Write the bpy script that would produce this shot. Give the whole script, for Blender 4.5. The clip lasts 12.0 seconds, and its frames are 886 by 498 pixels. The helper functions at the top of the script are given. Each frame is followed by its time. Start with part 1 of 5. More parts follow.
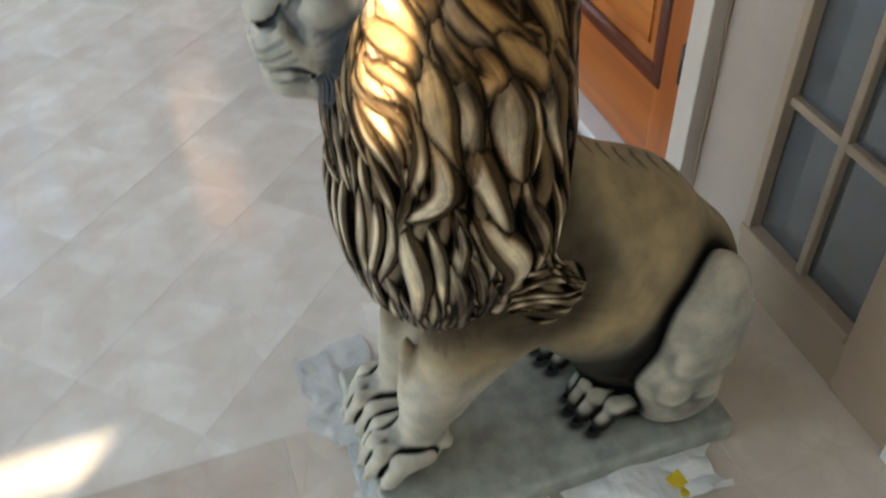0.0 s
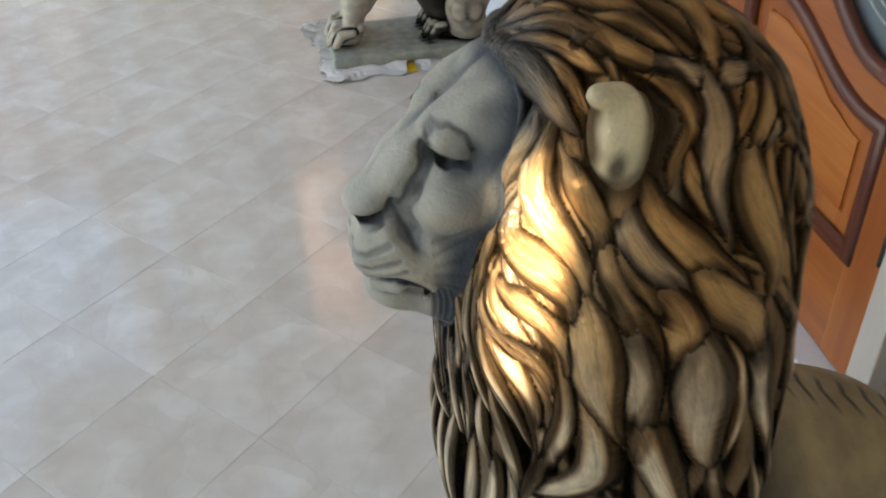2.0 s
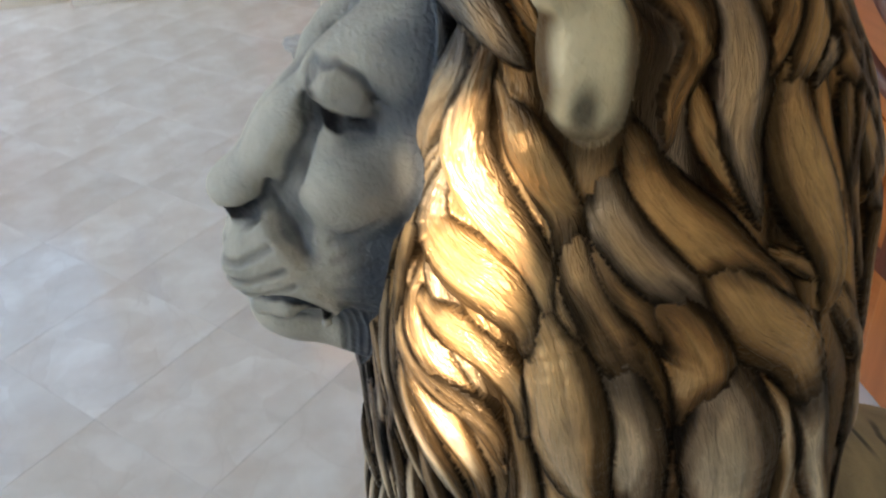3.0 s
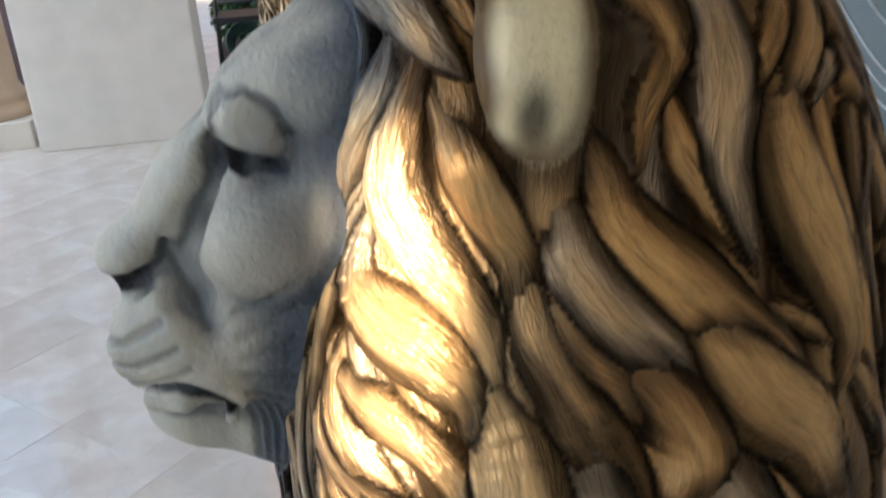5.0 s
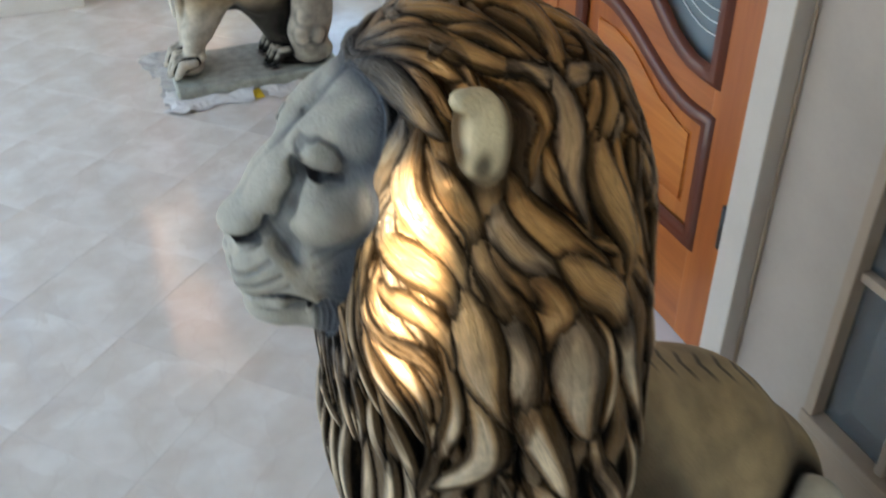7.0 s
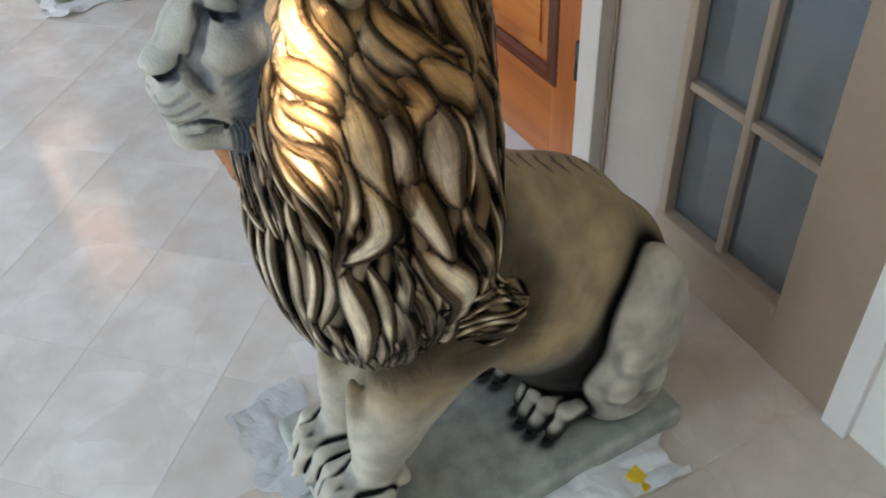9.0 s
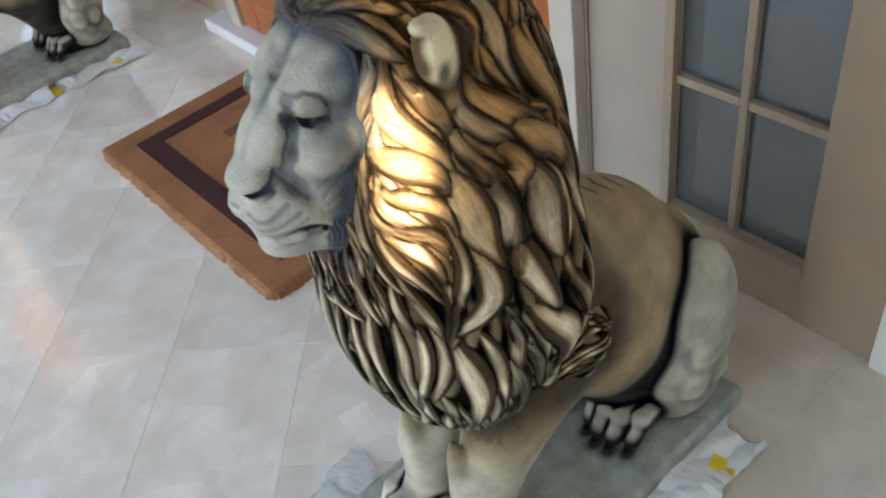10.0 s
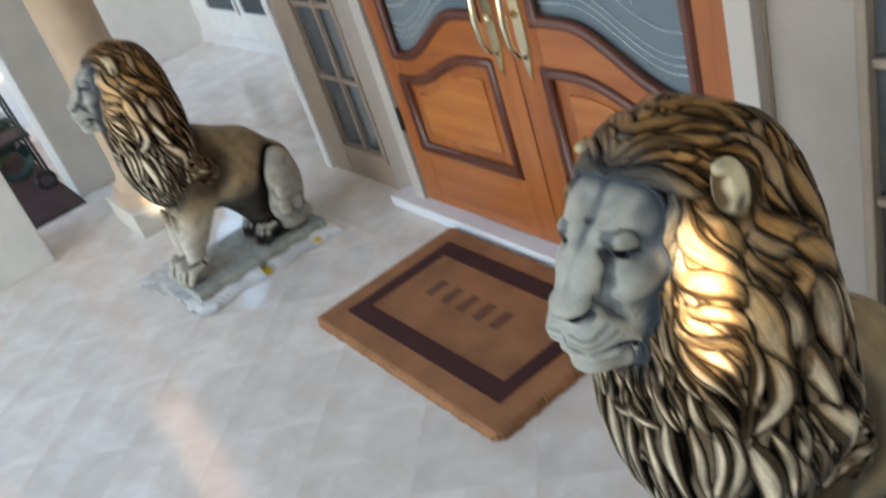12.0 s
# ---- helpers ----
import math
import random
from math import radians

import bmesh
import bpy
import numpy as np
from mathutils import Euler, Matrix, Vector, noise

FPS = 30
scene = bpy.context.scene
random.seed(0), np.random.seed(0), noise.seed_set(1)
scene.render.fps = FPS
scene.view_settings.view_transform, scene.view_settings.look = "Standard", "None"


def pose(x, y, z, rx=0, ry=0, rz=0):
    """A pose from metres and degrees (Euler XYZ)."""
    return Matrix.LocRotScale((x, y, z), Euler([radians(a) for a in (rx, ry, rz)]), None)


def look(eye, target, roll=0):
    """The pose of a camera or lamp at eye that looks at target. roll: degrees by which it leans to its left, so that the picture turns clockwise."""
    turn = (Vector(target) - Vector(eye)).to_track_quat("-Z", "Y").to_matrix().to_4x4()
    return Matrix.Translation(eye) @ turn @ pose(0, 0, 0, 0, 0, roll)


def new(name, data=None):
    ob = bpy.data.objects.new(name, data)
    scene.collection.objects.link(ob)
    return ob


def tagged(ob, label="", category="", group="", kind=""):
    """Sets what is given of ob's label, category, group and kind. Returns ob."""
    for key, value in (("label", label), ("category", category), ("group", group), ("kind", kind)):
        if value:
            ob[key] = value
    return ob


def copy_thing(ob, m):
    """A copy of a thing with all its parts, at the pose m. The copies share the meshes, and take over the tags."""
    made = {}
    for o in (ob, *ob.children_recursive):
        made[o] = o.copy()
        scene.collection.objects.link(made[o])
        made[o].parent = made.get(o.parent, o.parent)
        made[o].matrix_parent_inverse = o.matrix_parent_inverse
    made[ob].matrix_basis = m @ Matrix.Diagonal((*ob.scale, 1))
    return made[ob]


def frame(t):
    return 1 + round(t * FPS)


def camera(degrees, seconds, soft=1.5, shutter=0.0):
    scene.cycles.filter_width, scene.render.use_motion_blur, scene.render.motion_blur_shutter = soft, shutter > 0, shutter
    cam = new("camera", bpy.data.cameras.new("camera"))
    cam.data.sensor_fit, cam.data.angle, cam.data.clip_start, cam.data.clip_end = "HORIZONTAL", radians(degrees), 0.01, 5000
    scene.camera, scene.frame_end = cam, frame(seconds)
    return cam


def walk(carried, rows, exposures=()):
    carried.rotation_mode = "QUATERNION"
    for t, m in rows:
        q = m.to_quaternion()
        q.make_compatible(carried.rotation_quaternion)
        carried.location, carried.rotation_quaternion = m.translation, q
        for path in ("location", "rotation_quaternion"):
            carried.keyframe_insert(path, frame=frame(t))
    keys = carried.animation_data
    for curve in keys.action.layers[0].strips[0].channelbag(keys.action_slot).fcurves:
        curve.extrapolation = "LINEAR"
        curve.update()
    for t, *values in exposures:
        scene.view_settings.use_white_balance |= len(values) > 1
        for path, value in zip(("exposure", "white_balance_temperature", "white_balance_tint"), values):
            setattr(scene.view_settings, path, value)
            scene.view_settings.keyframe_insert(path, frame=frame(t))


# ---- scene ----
cam = camera(53.6, 12.0, soft=1.9, shutter=0.5)
PATH = [
    (0, (2.575, -1.102, 1.510), (1.182, -0.650, 0.149), -1.8),
    (0.5, (2.602, -1.099, 1.504), (1.254, -0.715, 0.078), 2.2),
    (1, (2.516, -1.117, 1.523), (1.075, -0.673, 0.209), 3.8),
    (1.5, (2.419, -1.061, 1.499), (0.853, -0.759, 0.292), 1.0),
    (2, (2.236, -1.028, 1.436), (0.647, -0.796, 0.243), -2.8),
    (2.5, (2.123, -0.985, 1.351), (0.563, -0.739, 0.124), -2.3),
    (3, (2.064, -0.935, 1.274), (0.434, -0.719, 0.136), -4.2),
    (3.2, (2.052, -0.923, 1.230), (0.353, -0.690, 0.201), -3.2),
    (4.8, (2.008, -0.905, 1.170), (0.230, -0.612, 0.303), -3.7),
    (5, (2.013, -0.909, 1.183), (0.224, -0.586, 0.349), -3.0),
    (5.5, (2.023, -0.921, 1.225), (0.265, -0.487, 0.375), -2.2),
    (6, (2.047, -0.947, 1.287), (0.314, -0.464, 0.412), -2.3),
    (6.5, (2.137, -1.006, 1.382), (0.518, -0.466, 0.340), -2.5),
    (7, (2.264, -1.053, 1.444), (0.733, -0.503, 0.281), -1.3),
    (7.5, (2.439, -1.054, 1.461), (0.981, -0.491, 0.213), 2.2),
    (7.7, (2.499, -1.056, 1.454), (1.082, -0.469, 0.171), 2.4),
    (9.3, (2.491, -1.170, 1.518), (1.222, -0.482, 0.133), -6.2),
    (9.5, (2.427, -1.201, 1.526), (1.186, -0.496, 0.125), -8.3),
    (10, (2.325, -1.294, 1.569), (1.115, -0.454, 0.215), -11.2),
    (10.5, (2.307, -1.350, 1.611), (1.123, -0.513, 0.233), -13.9),
    (11, (2.303, -1.472, 1.654), (1.105, -0.577, 0.326), -16.7),
    (11.5, (2.296, -1.570, 1.686), (0.965, -0.714, 0.462), -18.4),
    (12, (2.322, -1.578, 1.698), (0.807, -0.749, 0.690), -19.1),
]
walk(cam, [(t, look(eye, target, roll)) for t, eye, target, roll in PATH], [(0, 2.44, 7700, 10), (2.5, 2.3, 7500, 11), (3.2, 2.38, 7300, 12), (5, 2.5, 7050, 13), (6.5, 2.58, 6950, 10), (7, 2.5, 6950, 9), (9.3, 2.66, 7150, 11), (10.5, 2.64, 7050, 9), (12, 2.6, 7050, 9)])

# ---- light ----
SUN_ELEV, SUN_AZ = 25.0, -37.0   # degrees; azimuth from +x towards -y
toward = Vector((math.cos(radians(SUN_AZ)) * math.cos(radians(SUN_ELEV)), math.sin(radians(SUN_AZ)) * math.cos(radians(SUN_ELEV)), math.sin(radians(SUN_ELEV))))
world = bpy.data.worlds.new("world")
scene.world = world
world.use_nodes = True
wn, wl = world.node_tree.nodes, world.node_tree.links
sky = wn.new("ShaderNodeTexSky")
sky.sky_type, sky.sun_disc = "NISHITA", False
sky.sun_elevation, sky.sun_rotation = radians(SUN_ELEV), radians(90 - SUN_AZ)
wl.new(sky.outputs[0], wn["Background"].inputs[0])
wn["Background"].inputs[1].default_value = 0.15
sun = new("sun", bpy.data.lights.new("sun", "SUN"))
sun.data.energy, sun.data.angle, sun.data.color = 5.0, radians(1.2), (1.0, 0.86, 0.68)
sun.matrix_world = look(toward * 20, (0, 0, 0))


# ---- materials ----
def material(name, base, rough=0.5, metal=0.0, vary=0.12, scale=8.0, fine=90.0, bump=0.1, tint=None, spec=0.5, coat=0.0, object_random=0.0, stretch=None):
    """A surface with colour variation at two scales and a fine relief."""
    mat = bpy.data.materials.new(name)
    mat.use_nodes = True
    n, l = mat.node_tree.nodes, mat.node_tree.links
    b = n["Principled BSDF"]
    b.inputs["Roughness"].default_value, b.inputs["Metallic"].default_value = rough, metal
    b.inputs["Specular IOR Level"].default_value, b.inputs["Coat Weight"].default_value = spec, coat
    co = n.new("ShaderNodeTexCoord")
    big, small = n.new("ShaderNodeTexNoise"), n.new("ShaderNodeTexNoise")
    big.inputs["Scale"].default_value, small.inputs["Scale"].default_value = scale, fine
    big.inputs["Detail"].default_value, small.inputs["Detail"].default_value = 5, 4
    where = co.outputs["Object"]
    if stretch:
        grain = n.new("ShaderNodeMapping")
        grain.inputs["Scale"].default_value = stretch
        l.new(where, grain.inputs["Vector"])
        where = grain.outputs["Vector"]
    l.new(where, big.inputs["Vector"])
    l.new(where, small.inputs["Vector"])
    ramp = n.new("ShaderNodeMix")
    ramp.data_type = "RGBA"
    dark = tint or tuple(c * (1 - 2.2 * vary) for c in base)
    ramp.inputs["A"].default_value, ramp.inputs["B"].default_value = (*dark, 1), (*base, 1)
    span = n.new("ShaderNodeMapRange")
    span.inputs["From Min"].default_value, span.inputs["From Max"].default_value = 0.3, 0.65
    l.new(big.outputs["Fac"], span.inputs["Value"])
    l.new(span.outputs["Result"], ramp.inputs["Factor"])
    hsv = n.new("ShaderNodeHueSaturation")
    val = n.new("ShaderNodeMapRange")
    val.inputs["To Min"].default_value, val.inputs["To Max"].default_value = 1 - vary, 1 + vary
    l.new(small.outputs["Fac"], val.inputs["Value"])
    l.new(val.outputs["Result"], hsv.inputs["Value"])
    l.new(ramp.outputs["Result"], hsv.inputs["Color"])
    out = hsv.outputs["Color"]
    if object_random:
        info, h2, r2 = n.new("ShaderNodeObjectInfo"), n.new("ShaderNodeHueSaturation"), n.new("ShaderNodeMapRange")
        r2.inputs["To Min"].default_value, r2.inputs["To Max"].default_value = 1 - object_random, 1 + object_random
        l.new(info.outputs["Random"], r2.inputs["Value"])
        l.new(r2.outputs["Result"], h2.inputs["Value"])
        l.new(out, h2.inputs["Color"])
        out = h2.outputs["Color"]
    l.new(out, b.inputs["Base Color"])
    if bump:
        bp = n.new("ShaderNodeBump")
        bp.inputs["Strength"].default_value, bp.inputs["Distance"].default_value = bump, 0.004
        l.new(small.outputs["Fac"], bp.inputs["Height"])
        l.new(bp.outputs["Normal"], b.inputs["Normal"])
    return mat



def marble(name, base, cloud, vein, rough=0.1):
    """Polished limestone marble: angular clouds of two tints, fine veins and a faint polish wear, different on each tile."""
    mat = material(name, base, rough, vary=0.03, scale=7.0, fine=25, bump=0.0, tint=cloud, object_random=0.07)
    n, l = mat.node_tree.nodes, mat.node_tree.links
    b = n["Principled BSDF"]
    was = b.inputs["Base Color"].links[0].from_socket
    co, info = n.new("ShaderNodeTexCoord"), n.new("ShaderNodeObjectInfo")
    shift, bend = n.new("ShaderNodeVectorMath"), n.new("ShaderNodeVectorMath")
    spread = n.new("ShaderNodeMath")
    spread.operation = "MULTIPLY"
    spread.inputs[1].default_value = 37.0
    l.new(info.outputs["Random"], spread.inputs[0])
    shift.operation, bend.operation = "ADD", "MULTIPLY_ADD"
    l.new(co.outputs["Object"], shift.inputs[0])
    l.new(spread.outputs[0], shift.inputs[1])
    warp = n.new("ShaderNodeTexNoise")
    warp.inputs["Scale"].default_value, warp.inputs["Detail"].default_value = 6.0, 4
    l.new(shift.outputs[0], warp.inputs["Vector"])
    l.new(warp.outputs["Color"], bend.inputs[0])
    bend.inputs[1].default_value = (0.16, 0.16, 0.16)
    l.new(shift.outputs[0], bend.inputs[2])
    cells, cracks = n.new("ShaderNodeTexVoronoi"), n.new("ShaderNodeTexVoronoi")
    cells.inputs["Scale"].default_value = 8.0
    cracks.feature = "DISTANCE_TO_EDGE"
    cracks.inputs["Scale"].default_value = 5.0
    l.new(bend.outputs[0], cells.inputs["Vector"])
    l.new(bend.outputs[0], cracks.inputs["Vector"])
    lum, patch = n.new("ShaderNodeRGBToBW"), n.new("ShaderNodeMapRange")
    l.new(cells.outputs["Color"], lum.inputs[0])
    patch.inputs["From Min"].default_value, patch.inputs["From Max"].default_value = 0.25, 0.75
    patch.inputs["To Min"].default_value, patch.inputs["To Max"].default_value = 0.4, 0.0
    l.new(lum.outputs[0], patch.inputs["Value"])
    first, line, second = n.new("ShaderNodeMix"), n.new("ShaderNodeMapRange"), n.new("ShaderNodeMix")
    first.data_type = second.data_type = "RGBA"
    first.inputs["B"].default_value, second.inputs["B"].default_value = (*cloud, 1), (*vein, 1)
    l.new(patch.outputs["Result"], first.inputs["Factor"])
    l.new(was, first.inputs["A"])
    line.inputs["From Min"].default_value, line.inputs["From Max"].default_value = 0.0, 0.03
    line.inputs["To Min"].default_value, line.inputs["To Max"].default_value = 0.16, 0.0
    l.new(cracks.outputs["Distance"], line.inputs["Value"])
    l.new(line.outputs["Result"], second.inputs["Factor"])
    l.new(first.outputs["Result"], second.inputs["A"])
    l.new(second.outputs["Result"], b.inputs["Base Color"])
    return mat


MARBLE = marble("cream_marble", (0.87, 0.84, 0.78), (0.7, 0.63, 0.55), (0.62, 0.54, 0.46))
# right border: warmer marble, also darkened for the light falling off there
MARBLE_EDGE = marble("warm_dimmed_marble", (0.72, 0.64, 0.55), (0.56, 0.47, 0.39), (0.47, 0.37, 0.3))
CEILING = material("cream_ceiling", (0.75, 0.73, 0.7), 0.85, vary=0.03, bump=0.05)
GROUT = material("grout", (0.74, 0.68, 0.6), 0.8)
STUCCO = material("cream_stucco", (0.8, 0.78, 0.73), 0.85, vary=0.04, fine=200, bump=0.15)
TANSTUCCO = material("tan_stucco", (0.6, 0.45, 0.32), 0.85, vary=0.05, fine=200, bump=0.15)
TERRA = material("terracotta_stucco", (0.3, 0.16, 0.09), 0.85, vary=0.05, fine=200, bump=0.15)
TRIM = material("painted_trim", (0.4, 0.335, 0.29), 0.45, vary=0.04, bump=0.03)
WHITE = material("white_paint", (0.78, 0.76, 0.74), 0.45, vary=0.03, bump=0.03)
DOORWOOD = material("varnished_mahogany", (0.46, 0.15, 0.042), 0.28, vary=0.16, scale=14, fine=130, tint=(0.3, 0.08, 0.024), stretch=(1, 1, 0.07), bump=0.05)
DOORRAIL = material("varnished_mahogany_rail", (0.46, 0.15, 0.042), 0.28, vary=0.16, scale=14, fine=130, tint=(0.3, 0.08, 0.024), stretch=(0.07, 1, 1), bump=0.05)
DARKWOOD = material("dark_moulding", (0.13, 0.035, 0.02), 0.32, vary=0.1)
COIR = material("coir", (0.4, 0.18, 0.078), 0.95, vary=0.15, fine=400, bump=0.6)
COIRDARK = material("dark_coir", (0.07, 0.018, 0.016), 0.95, vary=0.15, fine=400, bump=0.6)
BRASS = material("polished_brass", (0.82, 0.72, 0.5), 0.16, 1.0, vary=0.03, bump=0.0)
BLACK = material("black_iron", (0.02, 0.02, 0.022), 0.45)
MULCH = material("dark_mulch", (0.06, 0.025, 0.022), 0.95, vary=0.2, fine=60, bump=0.8)
LEAF = material("leaf", (0.04, 0.11, 0.03), 0.5, vary=0.25, scale=4, fine=30, bump=0.1)
PAPER = material("white_paper", (0.8, 0.8, 0.78), 0.6, vary=0.04, bump=0.1)
YELLOW = material("yellow_tape", (0.85, 0.6, 0.03), 0.5, vary=0.05)
HOSE = material("green_rubber", (0.006, 0.05, 0.04), 0.5, vary=0.1)
URN = material("glazed_stoneware", (0.5, 0.58, 0.64), 0.3, vary=0.06)
PAVING = material("pale_paving", (0.5, 0.46, 0.4), 0.8, vary=0.06)
PLINTH = material("cream_plinth", (0.72, 0.68, 0.6), 0.7, vary=0.03, bump=0.05)
TRIM2 = material("painted_sash", (0.37, 0.28, 0.21), 0.45, vary=0.04, bump=0.03)
JAMB = material("painted_casing", (0.56, 0.5, 0.45), 0.45, vary=0.03, bump=0.03)
SILL = material("white_marble_sill", (0.82, 0.82, 0.84), 0.2, vary=0.03, bump=0.0)
DOORWOOD2 = material("varnished_panel_wood", (0.6, 0.22, 0.06), 0.24, vary=0.16, scale=12, fine=110, tint=(0.38, 0.11, 0.03), stretch=(0.07, 1, 1), bump=0.05)
COIRINK = material("faded_dark_coir", (0.2, 0.09, 0.048), 0.95, vary=0.15, fine=400, bump=0.6)
DARKROOM = material("dim_interior", (0.4, 0.44, 0.48), 0.9)
HALLFLOOR = material("hall_tiles", (0.6, 0.62, 0.64), 0.3, vary=0.05)
CAME = material("pale_glass_line", (0.62, 0.67, 0.7), 0.5, bump=0.0)


def clear(name, tint, rough, clear_share):
    """Thin glass or film: see-through, with a gloss that grows at the edges."""
    mat = bpy.data.materials.new(name)
    mat.use_nodes = True
    n, l = mat.node_tree.nodes, mat.node_tree.links
    b = n["Principled BSDF"]
    b.inputs["Base Color"].default_value, b.inputs["Roughness"].default_value = (*tint, 1), rough
    tr, mx = n.new("ShaderNodeBsdfTransparent"), n.new("ShaderNodeMixShader")
    tr.inputs["Color"].default_value = (*[min(1, 0.55 + 0.45 * c) for c in tint], 1)
    mx.inputs[0].default_value = clear_share
    l.new(b.outputs[0], mx.inputs[1])
    l.new(tr.outputs[0], mx.inputs[2])
    l.new(mx.outputs[0], n["Material Output"].inputs["Surface"])
    return mat


GLASS = clear("window_glass", (0.12, 0.165, 0.2), 0.04, 0.62)
LEADED = clear("leaded_glass", (0.2, 0.25, 0.28), 0.1, 0.35)
PLASTIC = clear("clear_plastic", (0.84, 0.85, 0.83), 0.22, 0.5)
LION = bpy.data.materials.new("painted_cast_stone")
LION.use_nodes = True


def paint_lion(mat):
    """The statue's paint, with fine hair relief along the locks and a grain over the rest."""
    n, l = mat.node_tree.nodes, mat.node_tree.links
    b = n["Principled BSDF"]
    col, hair = n.new("ShaderNodeAttribute"), n.new("ShaderNodeAttribute")
    col.attribute_name, hair.attribute_name = "paint", "hair"
    stretch = n.new("ShaderNodeVectorMath")
    stretch.operation = "MULTIPLY"
    stretch.inputs[1].default_value = (380, 70, 0)
    l.new(hair.outputs["Vector"], stretch.inputs[0])
    strands, grain, blot = n.new("ShaderNodeTexNoise"), n.new("ShaderNodeTexNoise"), n.new("ShaderNodeTexNoise")
    strands.inputs["Scale"].default_value, strands.inputs["Detail"].default_value = 1.0, 3
    strands.inputs["Distortion"].default_value = 1.2
    l.new(stretch.outputs[0], strands.inputs["Vector"])
    co = n.new("ShaderNodeTexCoord")
    for tex, s in ((grain, 260), (blot, 22)):
        tex.inputs["Scale"].default_value, tex.inputs["Detail"].default_value = s, 4
        l.new(co.outputs["Object"], tex.inputs["Vector"])
    split = n.new("ShaderNodeSeparateXYZ")
    l.new(hair.outputs["Vector"], split.inputs[0])
    sel = n.new("ShaderNodeMix")
    sel.data_type = "FLOAT"
    l.new(split.outputs["Z"], sel.inputs["Factor"])
    fine_grain = n.new("ShaderNodeMath")
    fine_grain.operation = "MULTIPLY"
    fine_grain.inputs[1].default_value = 0.55
    l.new(grain.outputs["Fac"], fine_grain.inputs[0])
    l.new(fine_grain.outputs[0], sel.inputs["A"])
    l.new(strands.outputs["Fac"], sel.inputs["B"])
    both = n.new("ShaderNodeMath")
    both.operation = "MULTIPLY_ADD"
    both.inputs[1].default_value = 0.15
    l.new(grain.outputs["Fac"], both.inputs[0])
    l.new(sel.outputs["Result"], both.inputs[2])
    tone = n.new("ShaderNodeMapRange")
    tone.inputs["From Min"].default_value, tone.inputs["From Max"].default_value = 0.3, 0.62
    tone.inputs["To Min"].default_value, tone.inputs["To Max"].default_value = 0.8, 1.1
    l.new(strands.outputs["Fac"], tone.inputs["Value"])
    hairy = n.new("ShaderNodeMix")
    hairy.data_type = "FLOAT"
    hairy.inputs["A"].default_value = 1.0
    l.new(split.outputs["Z"], hairy.inputs["Factor"])
    l.new(tone.outputs["Result"], hairy.inputs["B"])
    tone2 = n.new("ShaderNodeMapRange")
    tone2.inputs["From Min"].default_value, tone2.inputs["From Max"].default_value = 0.35, 0.65
    tone2.inputs["To Min"].default_value, tone2.inputs["To Max"].default_value = 0.74, 1.14
    l.new(blot.outputs["Fac"], tone2.inputs["Value"])
    mul = n.new("ShaderNodeMath")
    mul.operation = "MULTIPLY"
    l.new(hairy.outputs["Result"], mul.inputs[0])
    l.new(tone2.outputs["Result"], mul.inputs[1])
    hsv = n.new("ShaderNodeHueSaturation")
    l.new(col.outputs["Color"], hsv.inputs["Color"])
    l.new(mul.outputs[0], hsv.inputs["Value"])
    l.new(hsv.outputs["Color"], b.inputs["Base Color"])
    l.new(col.outputs["Alpha"], b.inputs["Metallic"])
    rough = n.new("ShaderNodeMapRange")
    rough.inputs["To Min"].default_value, rough.inputs["To Max"].default_value = 0.52, 0.34
    l.new(split.outputs["Z"], rough.inputs["Value"])
    l.new(rough.outputs["Result"], b.inputs["Roughness"])
    lum = n.new("ShaderNodeRGBToBW")
    l.new(col.outputs["Color"], lum.inputs[0])
    gloss = n.new("ShaderNodeMapRange")
    gloss.inputs["From Min"].default_value, gloss.inputs["From Max"].default_value = 0.02, 0.15
    gloss.inputs["To Min"].default_value, gloss.inputs["To Max"].default_value = 0.02, 0.5
    l.new(lum.outputs[0], gloss.inputs["Value"])
    l.new(gloss.outputs["Result"], b.inputs["Specular IOR Level"])
    bump = n.new("ShaderNodeBump")
    bump.inputs["Strength"].default_value, bump.inputs["Distance"].default_value = 0.75, 0.003
    l.new(both.outputs[0], bump.inputs["Height"])
    l.new(bump.outputs["Normal"], b.inputs["Normal"])


paint_lion(LION)


# ---- mesh helpers ----
def finish(bm, name, mat, parent=None, label="", smooth=False):
    me = bpy.data.meshes.new(name)
    bmesh.ops.recalc_face_normals(bm, faces=bm.faces)
    bm.to_mesh(me)
    bm.free()
    me.materials.append(mat)
    if smooth:
        me.polygons.foreach_set("use_smooth", [True] * len(me.polygons))
    ob = new(name, me)
    if parent:
        ob.parent = parent
    if label:
        tagged(ob, label)
    return ob


def part(name, bm, mat, parent, label="", smooth=False):
    return finish(bm, name, mat, parent, label, smooth)


def box(x0, x1, y0, y1, z0, z1, bevel=0.0, bm=None):
    bm = bm or bmesh.new()
    made = bmesh.ops.create_cube(bm, size=1)["verts"]
    for v in made:
        v.co = Vector(((x0 + x1) / 2 + v.co.x * (x1 - x0), (y0 + y1) / 2 + v.co.y * (y1 - y0), (z0 + z1) / 2 + v.co.z * (z1 - z0)))
    if bevel:
        edges = {e for v in made for e in v.link_edges}
        bmesh.ops.bevel(bm, geom=list(edges), offset=bevel, segments=2, affect="EDGES", profile=0.6)
    return bm


def empty(name, label, category, group=""):
    return tagged(new(name), label, category, group)


def setting(ob, label, category):
    return tagged(ob, label, category, kind="structure")


